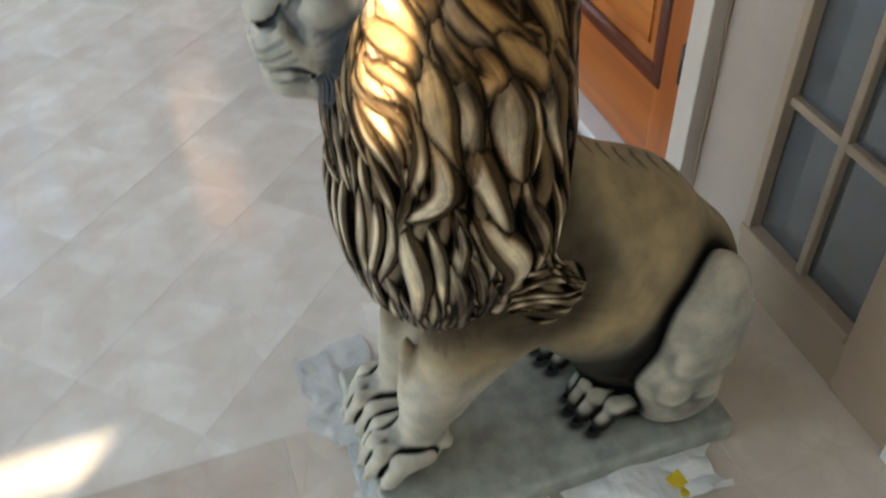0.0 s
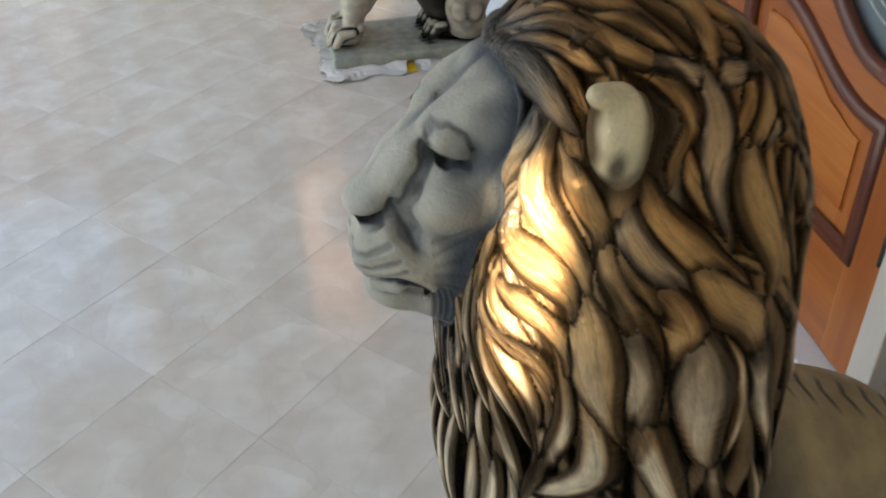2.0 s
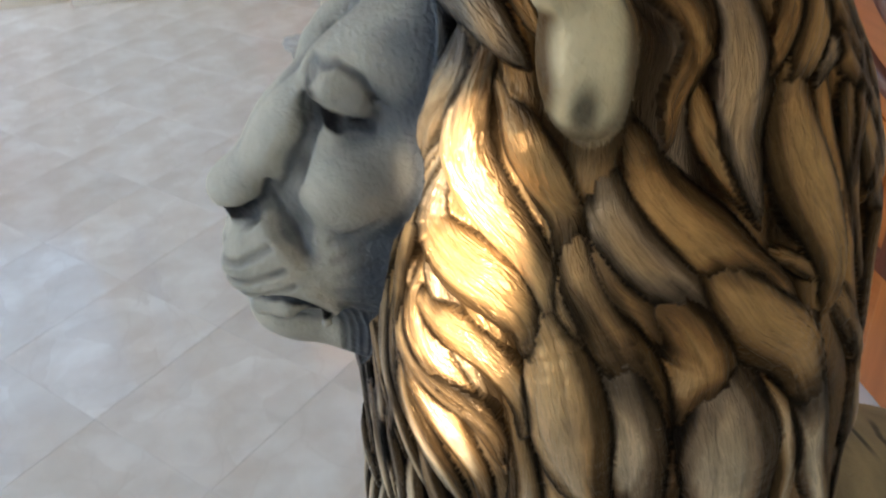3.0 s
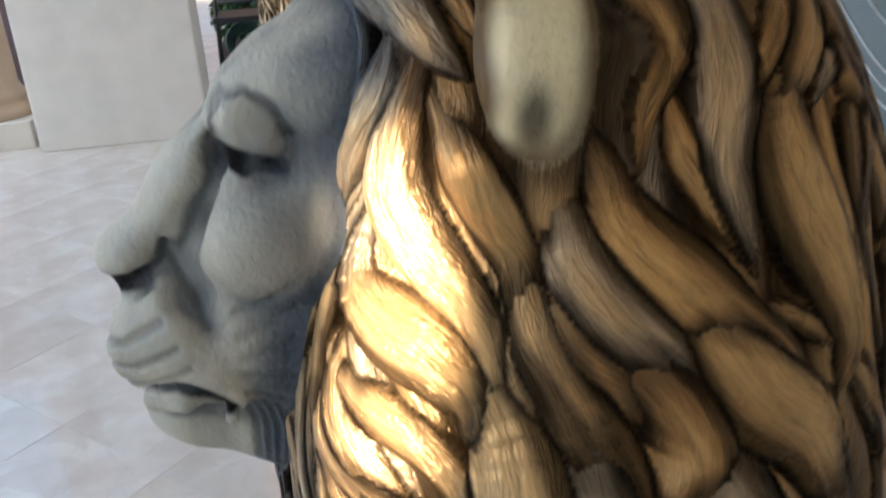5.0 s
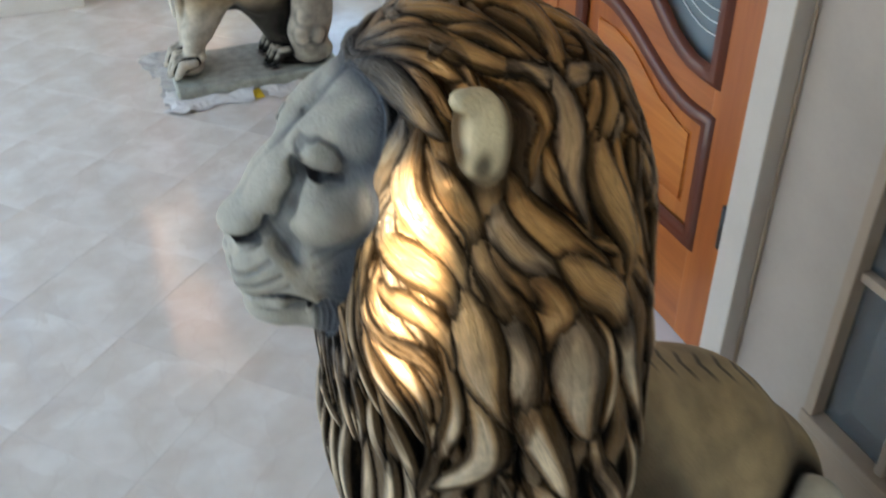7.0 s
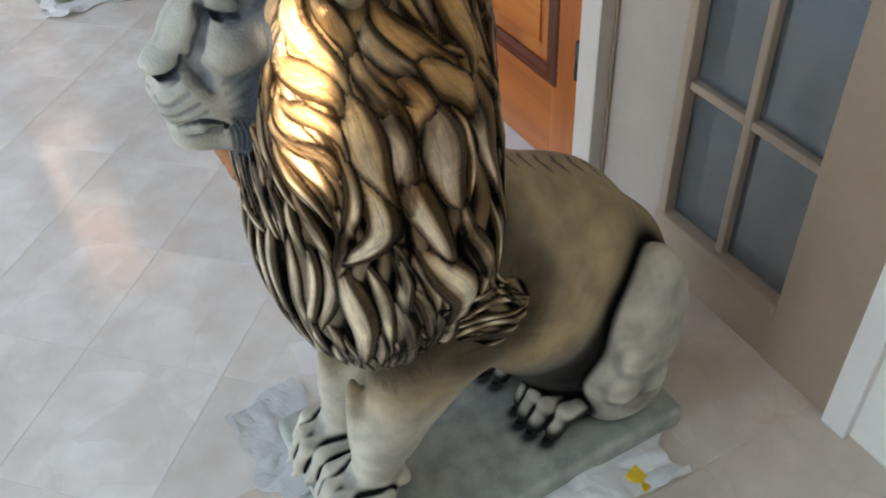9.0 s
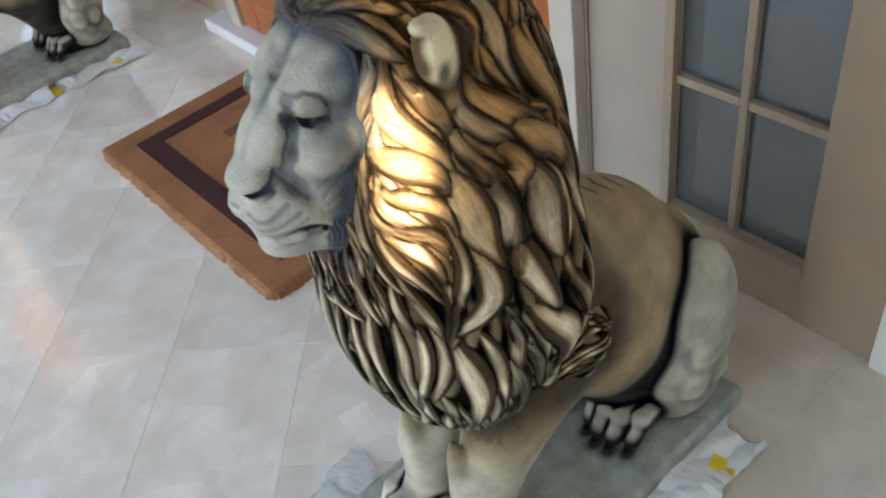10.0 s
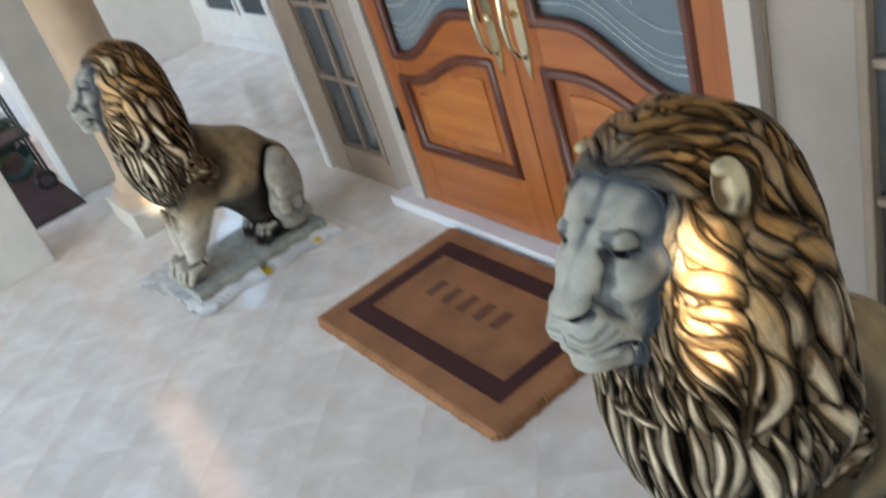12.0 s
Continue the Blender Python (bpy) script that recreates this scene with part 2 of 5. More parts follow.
# ---- lion statue: a rounded form built as a signed distance field ----
H = 0.0032
GU, GV, GZ = np.arange(0.0, 0.262, H) + H / 2, np.arange(-0.44, 0.47, H), np.arange(-0.012, 1.24, H)
SHAPE = (len(GU), len(GV), len(GZ))


def limb(u, v, z, a, b, ra, rb):
    """Distance from a limb between a and b with the radii ra and rb."""
    w = [y - x for x, y in zip(a, b)]
    t = np.clip(((u - a[0]) * w[0] + (v - a[1]) * w[1] + (z - a[2]) * w[2]) / (w[0] ** 2 + w[1] ** 2 + w[2] ** 2 + 1e-9), 0, 1)
    return np.sqrt((u - a[0] - t * w[0]) ** 2 + (v - a[1] - t * w[1]) ** 2 + (z - a[2] - t * w[2]) ** 2) - (ra + t * (rb - ra))


def softmin(a, b, k):
    h = np.clip(0.5 + 0.5 * (a - b) / k, 0, 1)
    return a * (1 - h) + b * h - k * h * (1 - h)


class Field:
    """Distances on one half of the statue's grid (u to its left, v ahead, z up)."""

    def __init__(self):
        self.d = np.full(SHAPE, 0.2, np.float32)

    def near(self, lo, hi, pad):
        cut = []
        for g, a, b in zip((GU, GV, GZ), lo, hi):
            i, j = np.searchsorted(g, a - pad), np.searchsorted(g, b + pad)
            cut.append(slice(max(min(i, len(g) - 1), 0), max(j, i + 1)))
        return tuple(cut), np.meshgrid(*[g[c] for g, c in zip((GU, GV, GZ), cut)], indexing="ij", sparse=True)

    def put(self, cut, d, k, cut_out):
        a = self.d[cut]
        self.d[cut] = -softmin(-a, d, k) if cut_out else softmin(a, d, max(k, 1e-4))

    def ell(self, c, r, k=0.02, tilt=0.0, cut_out=False):
        """An ellipsoid; tilt turns it about u, so that its top leans back."""
        m = max(r)
        cut, (u, v, z) = self.near([x - m for x in c], [x + m for x in c], 0.05 + k)
        co, si = math.cos(radians(tilt)), math.sin(radians(tilt))
        du, dv, dz = u - c[0], v - c[1], z - c[2]
        a, b, w = du, dv * co + dz * si, dz * co - dv * si
        k0 = np.sqrt((a / r[0]) ** 2 + (b / r[1]) ** 2 + (w / r[2]) ** 2) + 1e-6
        k1 = np.sqrt((a / r[0] ** 2) ** 2 + (b / r[1] ** 2) ** 2 + (w / r[2] ** 2) ** 2) + 1e-6
        self.put(cut, k0 * (k0 - 1) / k1, k, cut_out)

    def run(self, pts, radii, k=0.02, cut_out=False):
        """A limb through several points."""
        for a, b, ra, rb in zip(pts[:-1], pts[1:], radii[:-1], radii[1:]):
            m = max(ra, rb)
            cut, (u, v, z) = self.near([min(x, y) - m for x, y in zip(a, b)], [max(x, y) + m for x, y in zip(a, b)], 0.05 + k)
            self.put(cut, limb(u, v, z, a, b, ra, rb), k, cut_out)


def sample(grid, pts):
    """The grid's value at points (u, v, z), between its nodes; both halves are alike."""
    q = np.stack([(np.abs(pts[:, 0]) - GU[0]) / H, (pts[:, 1] - GV[0]) / H, (pts[:, 2] - GZ[0]) / H], 1)
    q = np.clip(q, 0, np.array(SHAPE) - 1.001)
    i = q.astype(int)
    f = q - i
    out = 0
    for a in (0, 1):
        for b in (0, 1):
            for c in (0, 1):
                w = (f[:, 0] if a else 1 - f[:, 0]) * (f[:, 1] if b else 1 - f[:, 1]) * (f[:, 2] if c else 1 - f[:, 2])
                out = out + w * grid[i[:, 0] + a, i[:, 1] + b, i[:, 2] + c]
    return out


def spline(pts, n):
    """A smooth line through the points."""
    p = np.array([2 * np.array(pts[0]) - pts[1], *pts, 2 * np.array(pts[-1]) - pts[-2]], float)
    out = []
    for t in np.linspace(0, len(pts) - 1 - 1e-6, n):
        i = int(t)
        f = t - i
        a, b, c, d = p[i : i + 4]
        out.append(0.5 * (2 * b + (c - a) * f + (2 * a - 5 * b + 4 * c - d) * f * f + (3 * b - a - 3 * c + d) * f**3))
    return np.array(out)


# trunk and limbs
trunk = Field()
trunk.run([(0, 0.09, 0.58), (0, -0.14, 0.34)], [0.15, 0.155], 0.03)
trunk.run([(0, 0.02, 0.555), (0, -0.14, 0.465), (0, -0.26, 0.35)], [0.145, 0.142, 0.135], 0.04)
trunk.ell((0, -0.2, 0.25), (0.145, 0.15, 0.19), 0.05)
trunk.ell((0, 0.1, 0.45), (0.125, 0.13, 0.15), 0.05)
trunk.ell((0.1, 0.1, 0.5), (0.075, 0.085, 0.12), 0.05)
trunk.ell((0.13, -0.05, 0.4), (0.05, 0.09, 0.09), 0.05)
haunch = Field()
haunch.ell((0.13, -0.258, 0.29), (0.076, 0.1, 0.185), 0.0, tilt=8)
haunch.ell((0.142, -0.21, 0.21), (0.052, 0.06, 0.09), 0.03)
haunch.ell((0.15, -0.235, 0.34), (0.05, 0.05, 0.07), 0.03)
haunch.ell((0.184, -0.203, 0.208), (0.023, 0.03, 0.04), 0.016)
haunch.ell((0.187, -0.268, 0.2), (0.022, 0.03, 0.036), 0.016)
haunch.ell((0.188, -0.225, 0.285), (0.02, 0.034, 0.04), 0.016)
haunch.ell((0.14, -0.25, 0.12), (0.05, 0.09, 0.06), 0.03)
paws = Field()
paws.run([(0.11, -0.27, 0.1), (0.085, -0.14, 0.108)], [0.045, 0.046], 0.012)
for i in range(4):
    uu = 0.038 + 0.031 * i
    vv = -0.105 + (0.0, 0.012, 0.008, -0.012)[i]
    paws.run([(uu, vv - 0.05, 0.125), (uu, vv, 0.122), (uu, vv + 0.026, 0.086)], [0.019, 0.021, 0.018], 0.005)
    paws.ell((uu, vv + 0.04, 0.071), (0.007, 0.012, 0.008), 0.003)
legs = Field()
legs.run([(0.085, 0.14, 0.47), (0.072, 0.23, 0.25), (0.066, 0.262, 0.12)], [0.078, 0.051, 0.044], 0.03)
legs.run([(0.09, 0.1, 0.42), (0.072, 0.19, 0.24)], [0.068, 0.034], 0.03)
legs.ell((0.058, 0.268, 0.28), (0.016, 0.02, 0.12), 0.02)
legs.ell((0.066, 0.285, 0.105), (0.05, 0.065, 0.045), 0.025)
legs.ell((0.106, 0.22, 0.145), (0.013, 0.014, 0.016), 0.02)
for i in range(4):
    uu = 0.02 + 0.0315 * i
    vv = 0.322 + (0.0, 0.014, 0.01, -0.012)[i]
    legs.run([(uu, vv - 0.05, 0.128), (uu, vv, 0.122), (uu, vv + 0.024, 0.086)], [0.018, 0.021, 0.018], 0.005)
    legs.ell((uu, vv + 0.038, 0.071), (0.007, 0.012, 0.008), 0.003)

# head
head = Field()
head.ell((0, 0.215, 1.04), (0.09, 0.09, 0.105), 0.0)
head.run([(0.013, 0.276, 1.082), (0.01, 0.351, 1.016), (0.008, 0.391, 0.986)], [0.04, 0.033, 0.025], 0.025)
head.ell((0.05, 0.255, 1.075), (0.036, 0.055, 0.042), 0.03)
head.run([(0.028, 0.29, 0.945), (0.03, 0.368, 0.947)], [0.055, 0.04], 0.025)
head.ell((0.05, 0.268, 0.995), (0.037, 0.045, 0.065), 0.03)
head.ell((0.05, 0.262, 0.915), (0.042, 0.055, 0.06), 0.03)
head.run([(0.012, 0.37, 0.889), (0.03, 0.29, 0.885)], [0.026, 0.05], 0.012)
head.ell((0, 0.378, 0.887), (0.034, 0.037, 0.025), 0.012)
head.ell((0.028, 0.386, 0.943), (0.03, 0.037, 0.031), 0.008)
head.ell((0, 0.39, 0.941), (0.034, 0.034, 0.029), 0.008)
head.ell((0.06, 0.305, 1.016), (0.027, 0.033, 0.026), 0.02)
head.ell((0, 0.403, 0.989), (0.028, 0.022, 0.013), 0.012)
head.ell((0.023, 0.393, 0.991), (0.011, 0.017, 0.013), 0.008)


# details of the face
def flank(v, z, inner):
    """How far out the plain face reaches at v and z."""
    u = np.linspace(0.12, 0.0, 121)
    d = sample(PLAIN, np.stack([u, np.full(121, v), np.full(121, z)], 1))
    return max(float(u[np.argmax(d < 0)]) if (d < 0).any() else 0.0, inner)


def groove(pts, radii, k=0.003):
    head.run([(flank(v, z, 0.0) if u > 0.025 else u, v, z) for u, v, z in pts], radii, k, cut_out=True)


PLAIN = head.d.copy()


EYE_SLIT = [(0.051, 0.346, 1.0535), (0.057, 0.335, 1.0495), (0.061, 0.325, 1.0495), (0.064, 0.317, 1.048)]
NOSE_UNDER = [(0, 0.425, 0.973), (0.015, 0.421, 0.974), (0.028, 0.409, 0.978), (0.036, 0.396, 0.984)]
MOUTH = [(0, 0.417, 0.912), (0.025, 0.411, 0.917), (0.045, 0.397, 0.926), (0.058, 0.382, 0.931), (0.064, 0.37, 0.928), (0.066, 0.362, 0.922)]
# share of dark wash, and the line it follows
BROWS = [
    (0.7, [(0.041, 0.349, 1.072), (0.044, 0.342, 1.0815), (0.051, 0.33, 1.0845), (0.061, 0.318, 1.077), (0.067, 0.312, 1.064)]),
    (0.8, [(0.036, 0.397, 0.986), (0.037, 0.386, 0.993), (0.033, 0.382, 1.004)]),
    (0.6, [(0, 0.426, 0.966), (0, 0.424, 0.94), (0, 0.418, 0.915)]),
    (0.5, [(0.006, 0.423, 0.951), (0.03, 0.409, 0.955), (0.048, 0.388, 0.969)]),
    (0.5, [(0.008, 0.423, 0.939), (0.035, 0.405, 0.943), (0.053, 0.381, 0.957)]),
    (0.4, [(0.012, 0.42, 0.927), (0.04, 0.399, 0.933), (0.057, 0.376, 0.946)]),
    (0.4, [(0.051, 0.352, 1.04), (0.045, 0.363, 1.02), (0.043, 0.374, 0.999)]),
    (0.45, [(0.043, 0.382, 0.998), (0.052, 0.372, 0.98), (0.06, 0.364, 0.965)]),
    (0.3, [(0, 0.345, 1.085), (0, 0.322, 1.105), (0, 0.296, 1.122)]),
]
for low, rise in ((0.972, 0.021), (0.961, 0.016), (0.95, 0.01), (0.94, 0.0), (0.929, -0.012)):             # wrinkles of the cheek
    BROWS.append((0.25, [(0.064, 0.349, low), (0.07, 0.334, low + rise * 0.4), (0.077, 0.318, low + rise)]))
for k in range(7):                                                                                          # combed beard under the jaw
    BROWS.append((0.6, [(0.06, 0.356 - 0.007 * k, 0.922 - 0.003 * k), (0.062, 0.349 - 0.006 * k, 0.898 - 0.002 * k), (0.058, 0.35 - 0.005 * k, 0.868)]))
groove([(0.045, 0.348, 1.066), (0.049, 0.349, 1.054), (0.051, 0.349, 1.043)], [0.004, 0.007, 0.005], 0.006)      # inner corner
groove(EYE_SLIT[:3], [0.0085, 0.008, 0.004], 0.003)
head.ell((0.047, 0.331, 1.052), (0.0125, 0.0125, 0.0125), 0.001)                                                 # eyeball
head.run([(0.046, 0.342, 1.066), (0.0515, 0.333, 1.068), (0.059, 0.321, 1.061), (0.061, 0.314, 1.053)], [0.007, 0.011, 0.009, 0.004], 0.003)
head.run([(0.051, 0.344, 1.0395), (0.0555, 0.334, 1.0385), (0.0595, 0.323, 1.0445)], [0.0035, 0.0045, 0.003], 0.006)
groove(BROWS[0][1][:4], [0.002, 0.0035, 0.0035, 0.002], 0.006)
head.run([(0.026, 0.338, 1.071), (0.034, 0.32, 1.077), (0.044, 0.302, 1.081), (0.056, 0.288, 1.083)], [0.008, 0.011, 0.012, 0.01], 0.025)
groove(NOSE_UNDER, [0.006, 0.0065, 0.0075, 0.006], 0.002)
groove(BROWS[1][1], [0.006, 0.0045, 0.002], 0.003)
groove(MOUTH, [0.003, 0.0035, 0.0045, 0.0065, 0.0085, 0.006], 0.002)
head.run([(0.0, 0.41, 0.903), (0.03, 0.402, 0.908), (0.056, 0.383, 0.917)], [0.006, 0.007, 0.005], 0.006)           # lower lip
head.run([(0.045, 0.395, 0.937), (0.058, 0.38, 0.942), (0.067, 0.364, 0.938), (0.068, 0.354, 0.925), (0.066, 0.36, 0.911)], [0.004, 0.006, 0.006, 0.005, 0.004], 0.006)
head.ell((0.054, 0.33, 1.006), (0.026, 0.03, 0.028), 0.02)                                                       # cheek
for _, dip in BROWS[6:9]:
    groove(dip, [0.002, 0.0035, 0.002], 0.016)

# the mane's mass
mane = Field()
mane.ell((0, 0.172, 1.062), (0.14, 0.135, 0.11), 0.0)
mane.ell((0, 0.168, 0.87), (0.2, 0.172, 0.25), 0.04)
mane.ell((0.07, 0.105, 0.97), (0.095, 0.085, 0.15), 0.04)
mane.ell((0, 0.2, 0.66), (0.185, 0.148, 0.25), 0.04)
mane.ell((0.1, 0.125, 0.76), (0.112, 0.1, 0.25), 0.04)
mane.run([(0.132, 0.196, 1.125), (0.138, 0.186, 1.1), (0.139, 0.192, 1.07), (0.136, 0.212, 1.052), (0.132, 0.236, 1.064)], [0.008, 0.012, 0.013, 0.012, 0.009], 0.02)
mane.ell((0.105, 0.07, 0.53), (0.08, 0.095, 0.085), 0.03)
UNDER = np.minimum.reduce([mane.d, trunk.d, head.d, legs.d])
LOCKS, FLOW = [], []


def outside(az, height):
    """The place on the statue's skin in the direction az (degrees from straight ahead, round to its left)
    at a height in centimetres; past 98 the height is 98 plus degrees of climb over the crown."""
    climb = radians(max(0.0, height - 98))
    z0 = min(height, 98) / 100
    way = np.array([math.sin(radians(az)) * math.cos(climb), math.cos(radians(az)) * math.cos(climb), math.sin(climb)])
    r = np.linspace(0.34, 0.0, 171)[:, None]
    pts = np.array([0, 0.17, z0]) + r * way
    d = sample(UNDER, pts)
    i = int(np.argmax(d < 0.0)) if (d < 0.0).any() else 170
    return pts[i], way


def lock(pts, w, n=30):
    """A lock of hair: it rises from under the ones above, swells and tapers. w: its half width in millimetres."""
    (a0, h0), (a1, h1), (y1, g1), (y0, g0) = pts[0], pts[1], pts[-2], pts[-1]
    pts = [(a0 - 0.4 * (a1 - a0), h0 - 0.4 * (h1 - h0)), *pts, (y0 + 0.4 * (y0 - y1), g0 + 0.4 * (g0 - g1))]
    FLOW.extend(zip(pts[:-1], pts[1:]))
    phase = LOCKTONE.uniform(0, 6.3)
    bend = [0.1 * w * math.sin(7.5 * k / n + phase) * (h < 96) * (w > 7) for k, (a, h) in enumerate(spline(pts, n))]
    found = [outside(a + b, h) for (a, h), b in zip(spline(pts, n), bend)]
    line, way = np.array([f[0] for f in found]), np.array([f[1] for f in found])
    for _ in range(3):
        line[1:-1] = (line[:-2] + 2 * line[1:-1] + line[2:]) / 4
    t = np.linspace(0, 1, n)
    rise, fall = np.clip(t / 0.45, 0, 1), np.clip((t - 0.5) / 0.5, 0, 1)
    wide = w * 0.0013 * (0.22 + 0.78 * rise * rise * (3 - 2 * rise)) * (1 - 0.93 * fall ** 1.1)
    LOCKS.append((line, way, wide, LOCKTONE.random(), LOCKTONE.uniform(-0.35, 0.35)))


LOCKTONE = random.Random(11)


def mane_locks():
    lock([(5, 149.1), (30, 145.7), (37, 141.1), (36, 134.7), (34, 130.8)], 5)
    lock([(43, 142.5), (43, 136.0), (37, 127.5), (34, 117.8)], 9)
    lock([(42, 123.6), (36, 116.3), (33, 106.5), (29, 96.0), (29, 90.6)], 4)
    lock([(-3, 150.1), (27, 152.2), (46, 146.9), (57, 140.6)], 12)
    lock([(7, 154.4), (35, 155.2), (52, 151.4), (61, 145.0)], 7)
    lock([(50, 139.8), (48, 129.0), (49, 121.0), (57, 111.7), (64, 105.4), (68, 98.0)], 14)
    lock([(42, 117.8), (40, 105.8), (50, 99.9), (59, 97.7), (65, 96.2), (66, 95.0)], 15)
    lock([(38, 96.1), (46, 94.8), (56, 94.1), (63, 91.8), (64, 89.8)], 10)
    lock([(36, 94.4), (39, 91.6), (49, 90.6), (57, 89.2), (60, 87.3)], 12)
    lock([(39, 96.7), (41, 94.1), (49, 91.6), (56, 89.5), (59, 86.8)], 12)
    lock([(37, 93.9), (39, 91.0), (47, 87.9), (55, 85.2), (57, 82.1)], 11)
    lock([(35, 92.4), (36, 88.3), (43, 85.2), (50, 82.4), (54, 79.4)], 10)
    lock([(34, 97.2), (33, 92.2), (35, 87.4), (42, 83.2), (49, 80.9)], 6)
    lock([(42, 123.3), (36, 112.2), (34, 97.8), (34, 93.8), (36, 88.3)], 6)
    lock([(30, 97.7), (29, 92.0), (31, 87.1), (36, 81.9), (44, 79.4)], 7)
    lock([(55, 134.6), (62, 126.5), (67, 118.5), (71, 110.4), (70, 102.1)], 10)
    lock([(69, 103.5), (72, 98.2), (75, 96.4), (77, 95.1)], 11)
    lock([(76, 122.8), (78, 114.7), (82, 106.9), (88, 100.8), (93, 97.0), (96, 95.0)], 14)
    lock([(75, 110.4), (78, 101.5), (85, 97.2), (90, 95.1)], 12)
    lock([(82, 126.3), (88, 115.7), (95, 108.0), (101, 102.1), (107, 97.5)], 15)
    lock([(95, 105.5), (99, 97.7), (106, 94.5), (110, 90.3)], 18)
    lock([(73, 156.7), (89, 152.8), (97, 146.0), (97, 140.2), (89, 133.7), (88, 127.4)], 10)
    lock([(94, 159.7), (107, 153.1), (107, 141.6), (105, 133.0), (102, 125.4), (103, 116.8), (104, 111.4)], 12)
    lock([(95, 134.7), (96, 128.3), (99, 121.1), (103, 111.6)], 7)
    lock([(128, 154.4), (131, 145.2), (123, 137.0), (114, 130.8)], 11)
    lock([(116, 137.1), (112, 127.8), (112, 117.2), (115, 106.8), (117, 98.1), (115, 96.1)], 14)
    lock([(129, 130.2), (124, 119.3), (123, 105.4), (126, 96.4)], 8)
    lock([(122, 131.8), (118, 119.4), (121, 105.6), (122, 95.7), (126, 90.8)], 7)
    lock([(5, 148.9), (24, 156.6), (48, 158.1), (62, 154.6)], 9)
    lock([(-2, 151.8), (16, 162.2), (42, 165.5), (64, 160.6), (82, 157.1), (96, 150.1), (99, 141.5)], 11)
    lock([(-28, 152.9), (-12, 166.8), (35, 174.0), (74, 171.1), (92, 163.6)], 11)
    lock([(52, 168.5), (77, 167.8), (91, 162.0), (100, 155.3)], 10)
    lock([(-53, 168.9), (-44, 186.2), (132, 177.6), (127, 165.6), (118, 156.4), (110, 149.2)], 11)
    lock([(102, 180.1), (145, 170.5), (148, 157.9), (128, 148.2), (119, 139.7), (109, 132.8)], 10)
    lock([(-174, 170.7), (138, 141.7), (124, 132.2)], 10)
    lock([(141, 136.1), (130, 124.5), (122, 111.8)], 9)
    lock([(-6, 149.5), (-16, 160.5), (-30, 173.9), (98, 187.3)], 9)
    lock([(-4, 147.9), (-1, 158.6), (24, 167.5), (60, 161.2), (71, 151.9)], 9)
    lock([(93, 94.5), (93, 91.0), (97, 86.9), (101, 81.7)], 25)
    lock([(94, 94.7), (101, 91.9), (106, 87.6), (105, 82.4)], 10)
    lock([(75, 106.3), (85, 99.4), (91, 95.8), (91, 92.4), (89, 88.8), (89, 85.1)], 16)
    lock([(74, 99.1), (80, 94.7), (84, 90.2), (84, 85.5), (82, 81.8)], 16)
    lock([(65, 98.0), (69, 94.3), (73, 90.8), (76, 86.9), (78, 83.5)], 20)
    lock([(112, 95.4), (112, 90.3), (112, 85.9), (116, 80.4)], 13)
    lock([(120, 95.8), (172, 67.1), (155, 67.0)], 11)
    lock([(70, 116.8), (73, 102.7), (79, 95.5), (85, 91.0), (84, 87.0)], 14)
    lock([(67, 88.2), (73, 83.0), (75, 78.2), (68, 75.4), (57, 73.7)], 18)
    lock([(62, 90.4), (64, 84.6), (59, 78.1), (54, 73.2)], 10)
    lock([(55, 84.1), (57, 77.3), (52, 71.9), (54, 67.1)], 9)
    lock([(86, 87.1), (86, 83.3), (89, 78.0), (94, 73.1)], 18)
    lock([(101, 81.6), (102, 75.8), (106, 69.7), (125, 58.0)], 9)
    lock([(78, 85.6), (78, 79.9), (77, 73.9), (78, 68.8)], 8)
    lock([(77, 75.1), (84, 71.9), (88, 66.6), (87, 61.9)], 10)
    lock([(20, 75.1), (17, 70.6), (17, 65.3), (21, 60.2)], 13)
    lock([(31, 75.4), (31, 70.3), (29, 65.0), (31, 60.5)], 10)
    lock([(39, 76.0), (41, 71.0), (39, 65.9), (33, 59.2)], 10)
    lock([(46, 75.2), (49, 71.1), (47, 66.1), (41, 61.6)], 10)
    lock([(6, 72.2), (6, 67.7), (6, 61.6), (7, 54.6)], 9)
    lock([(56, 71.7), (58, 67.9), (58, 62.0), (55, 53.8)], 18)
    lock([(64, 72.0), (68, 68.6), (70, 63.7), (69, 57.2)], 10)
    lock([(73, 66.1), (76, 59.4), (79, 47.9)], 14)
    lock([(79, 69.7), (84, 65.4), (87, 58.6), (89, 49.5)], 10)
    lock([(-3, 78.6), (1, 74.6), (13, 73.9)], 10)
    lock([(20, 86.5), (21, 81.3), (21, 76.7), (23, 74.6)], 9)
    lock([(28, 83.6), (29, 79.4), (28, 75.2)], 9)
    lock([(-6, 72.7), (-6, 68.7), (1, 65.9)], 8)
    lock([(12, 87.6), (-10, 76.3), (-7, 72.5)], 6)
    lock([(15, 88.1), (10, 80.8), (12, 76.9)], 6)
    lock([(35, 80.8), (37, 76.3), (40, 73.7)], 9)
    lock([(41, 82.6), (47, 77.5), (50, 72.0)], 9)
    lock([(15, 91.1), (-17, 73.9)], 6)
    lock([(19, 89.2), (19, 84.0), (21, 79.5)], 6)
    lock([(23, 90.7), (27, 86.8), (31, 82.4)], 5)
    lock([(88, 74.0), (94, 69.7), (98, 65.1), (97, 60.2)], 21)
    lock([(102, 77.5), (105, 73.2), (109, 68.5), (110, 64.1)], 13)
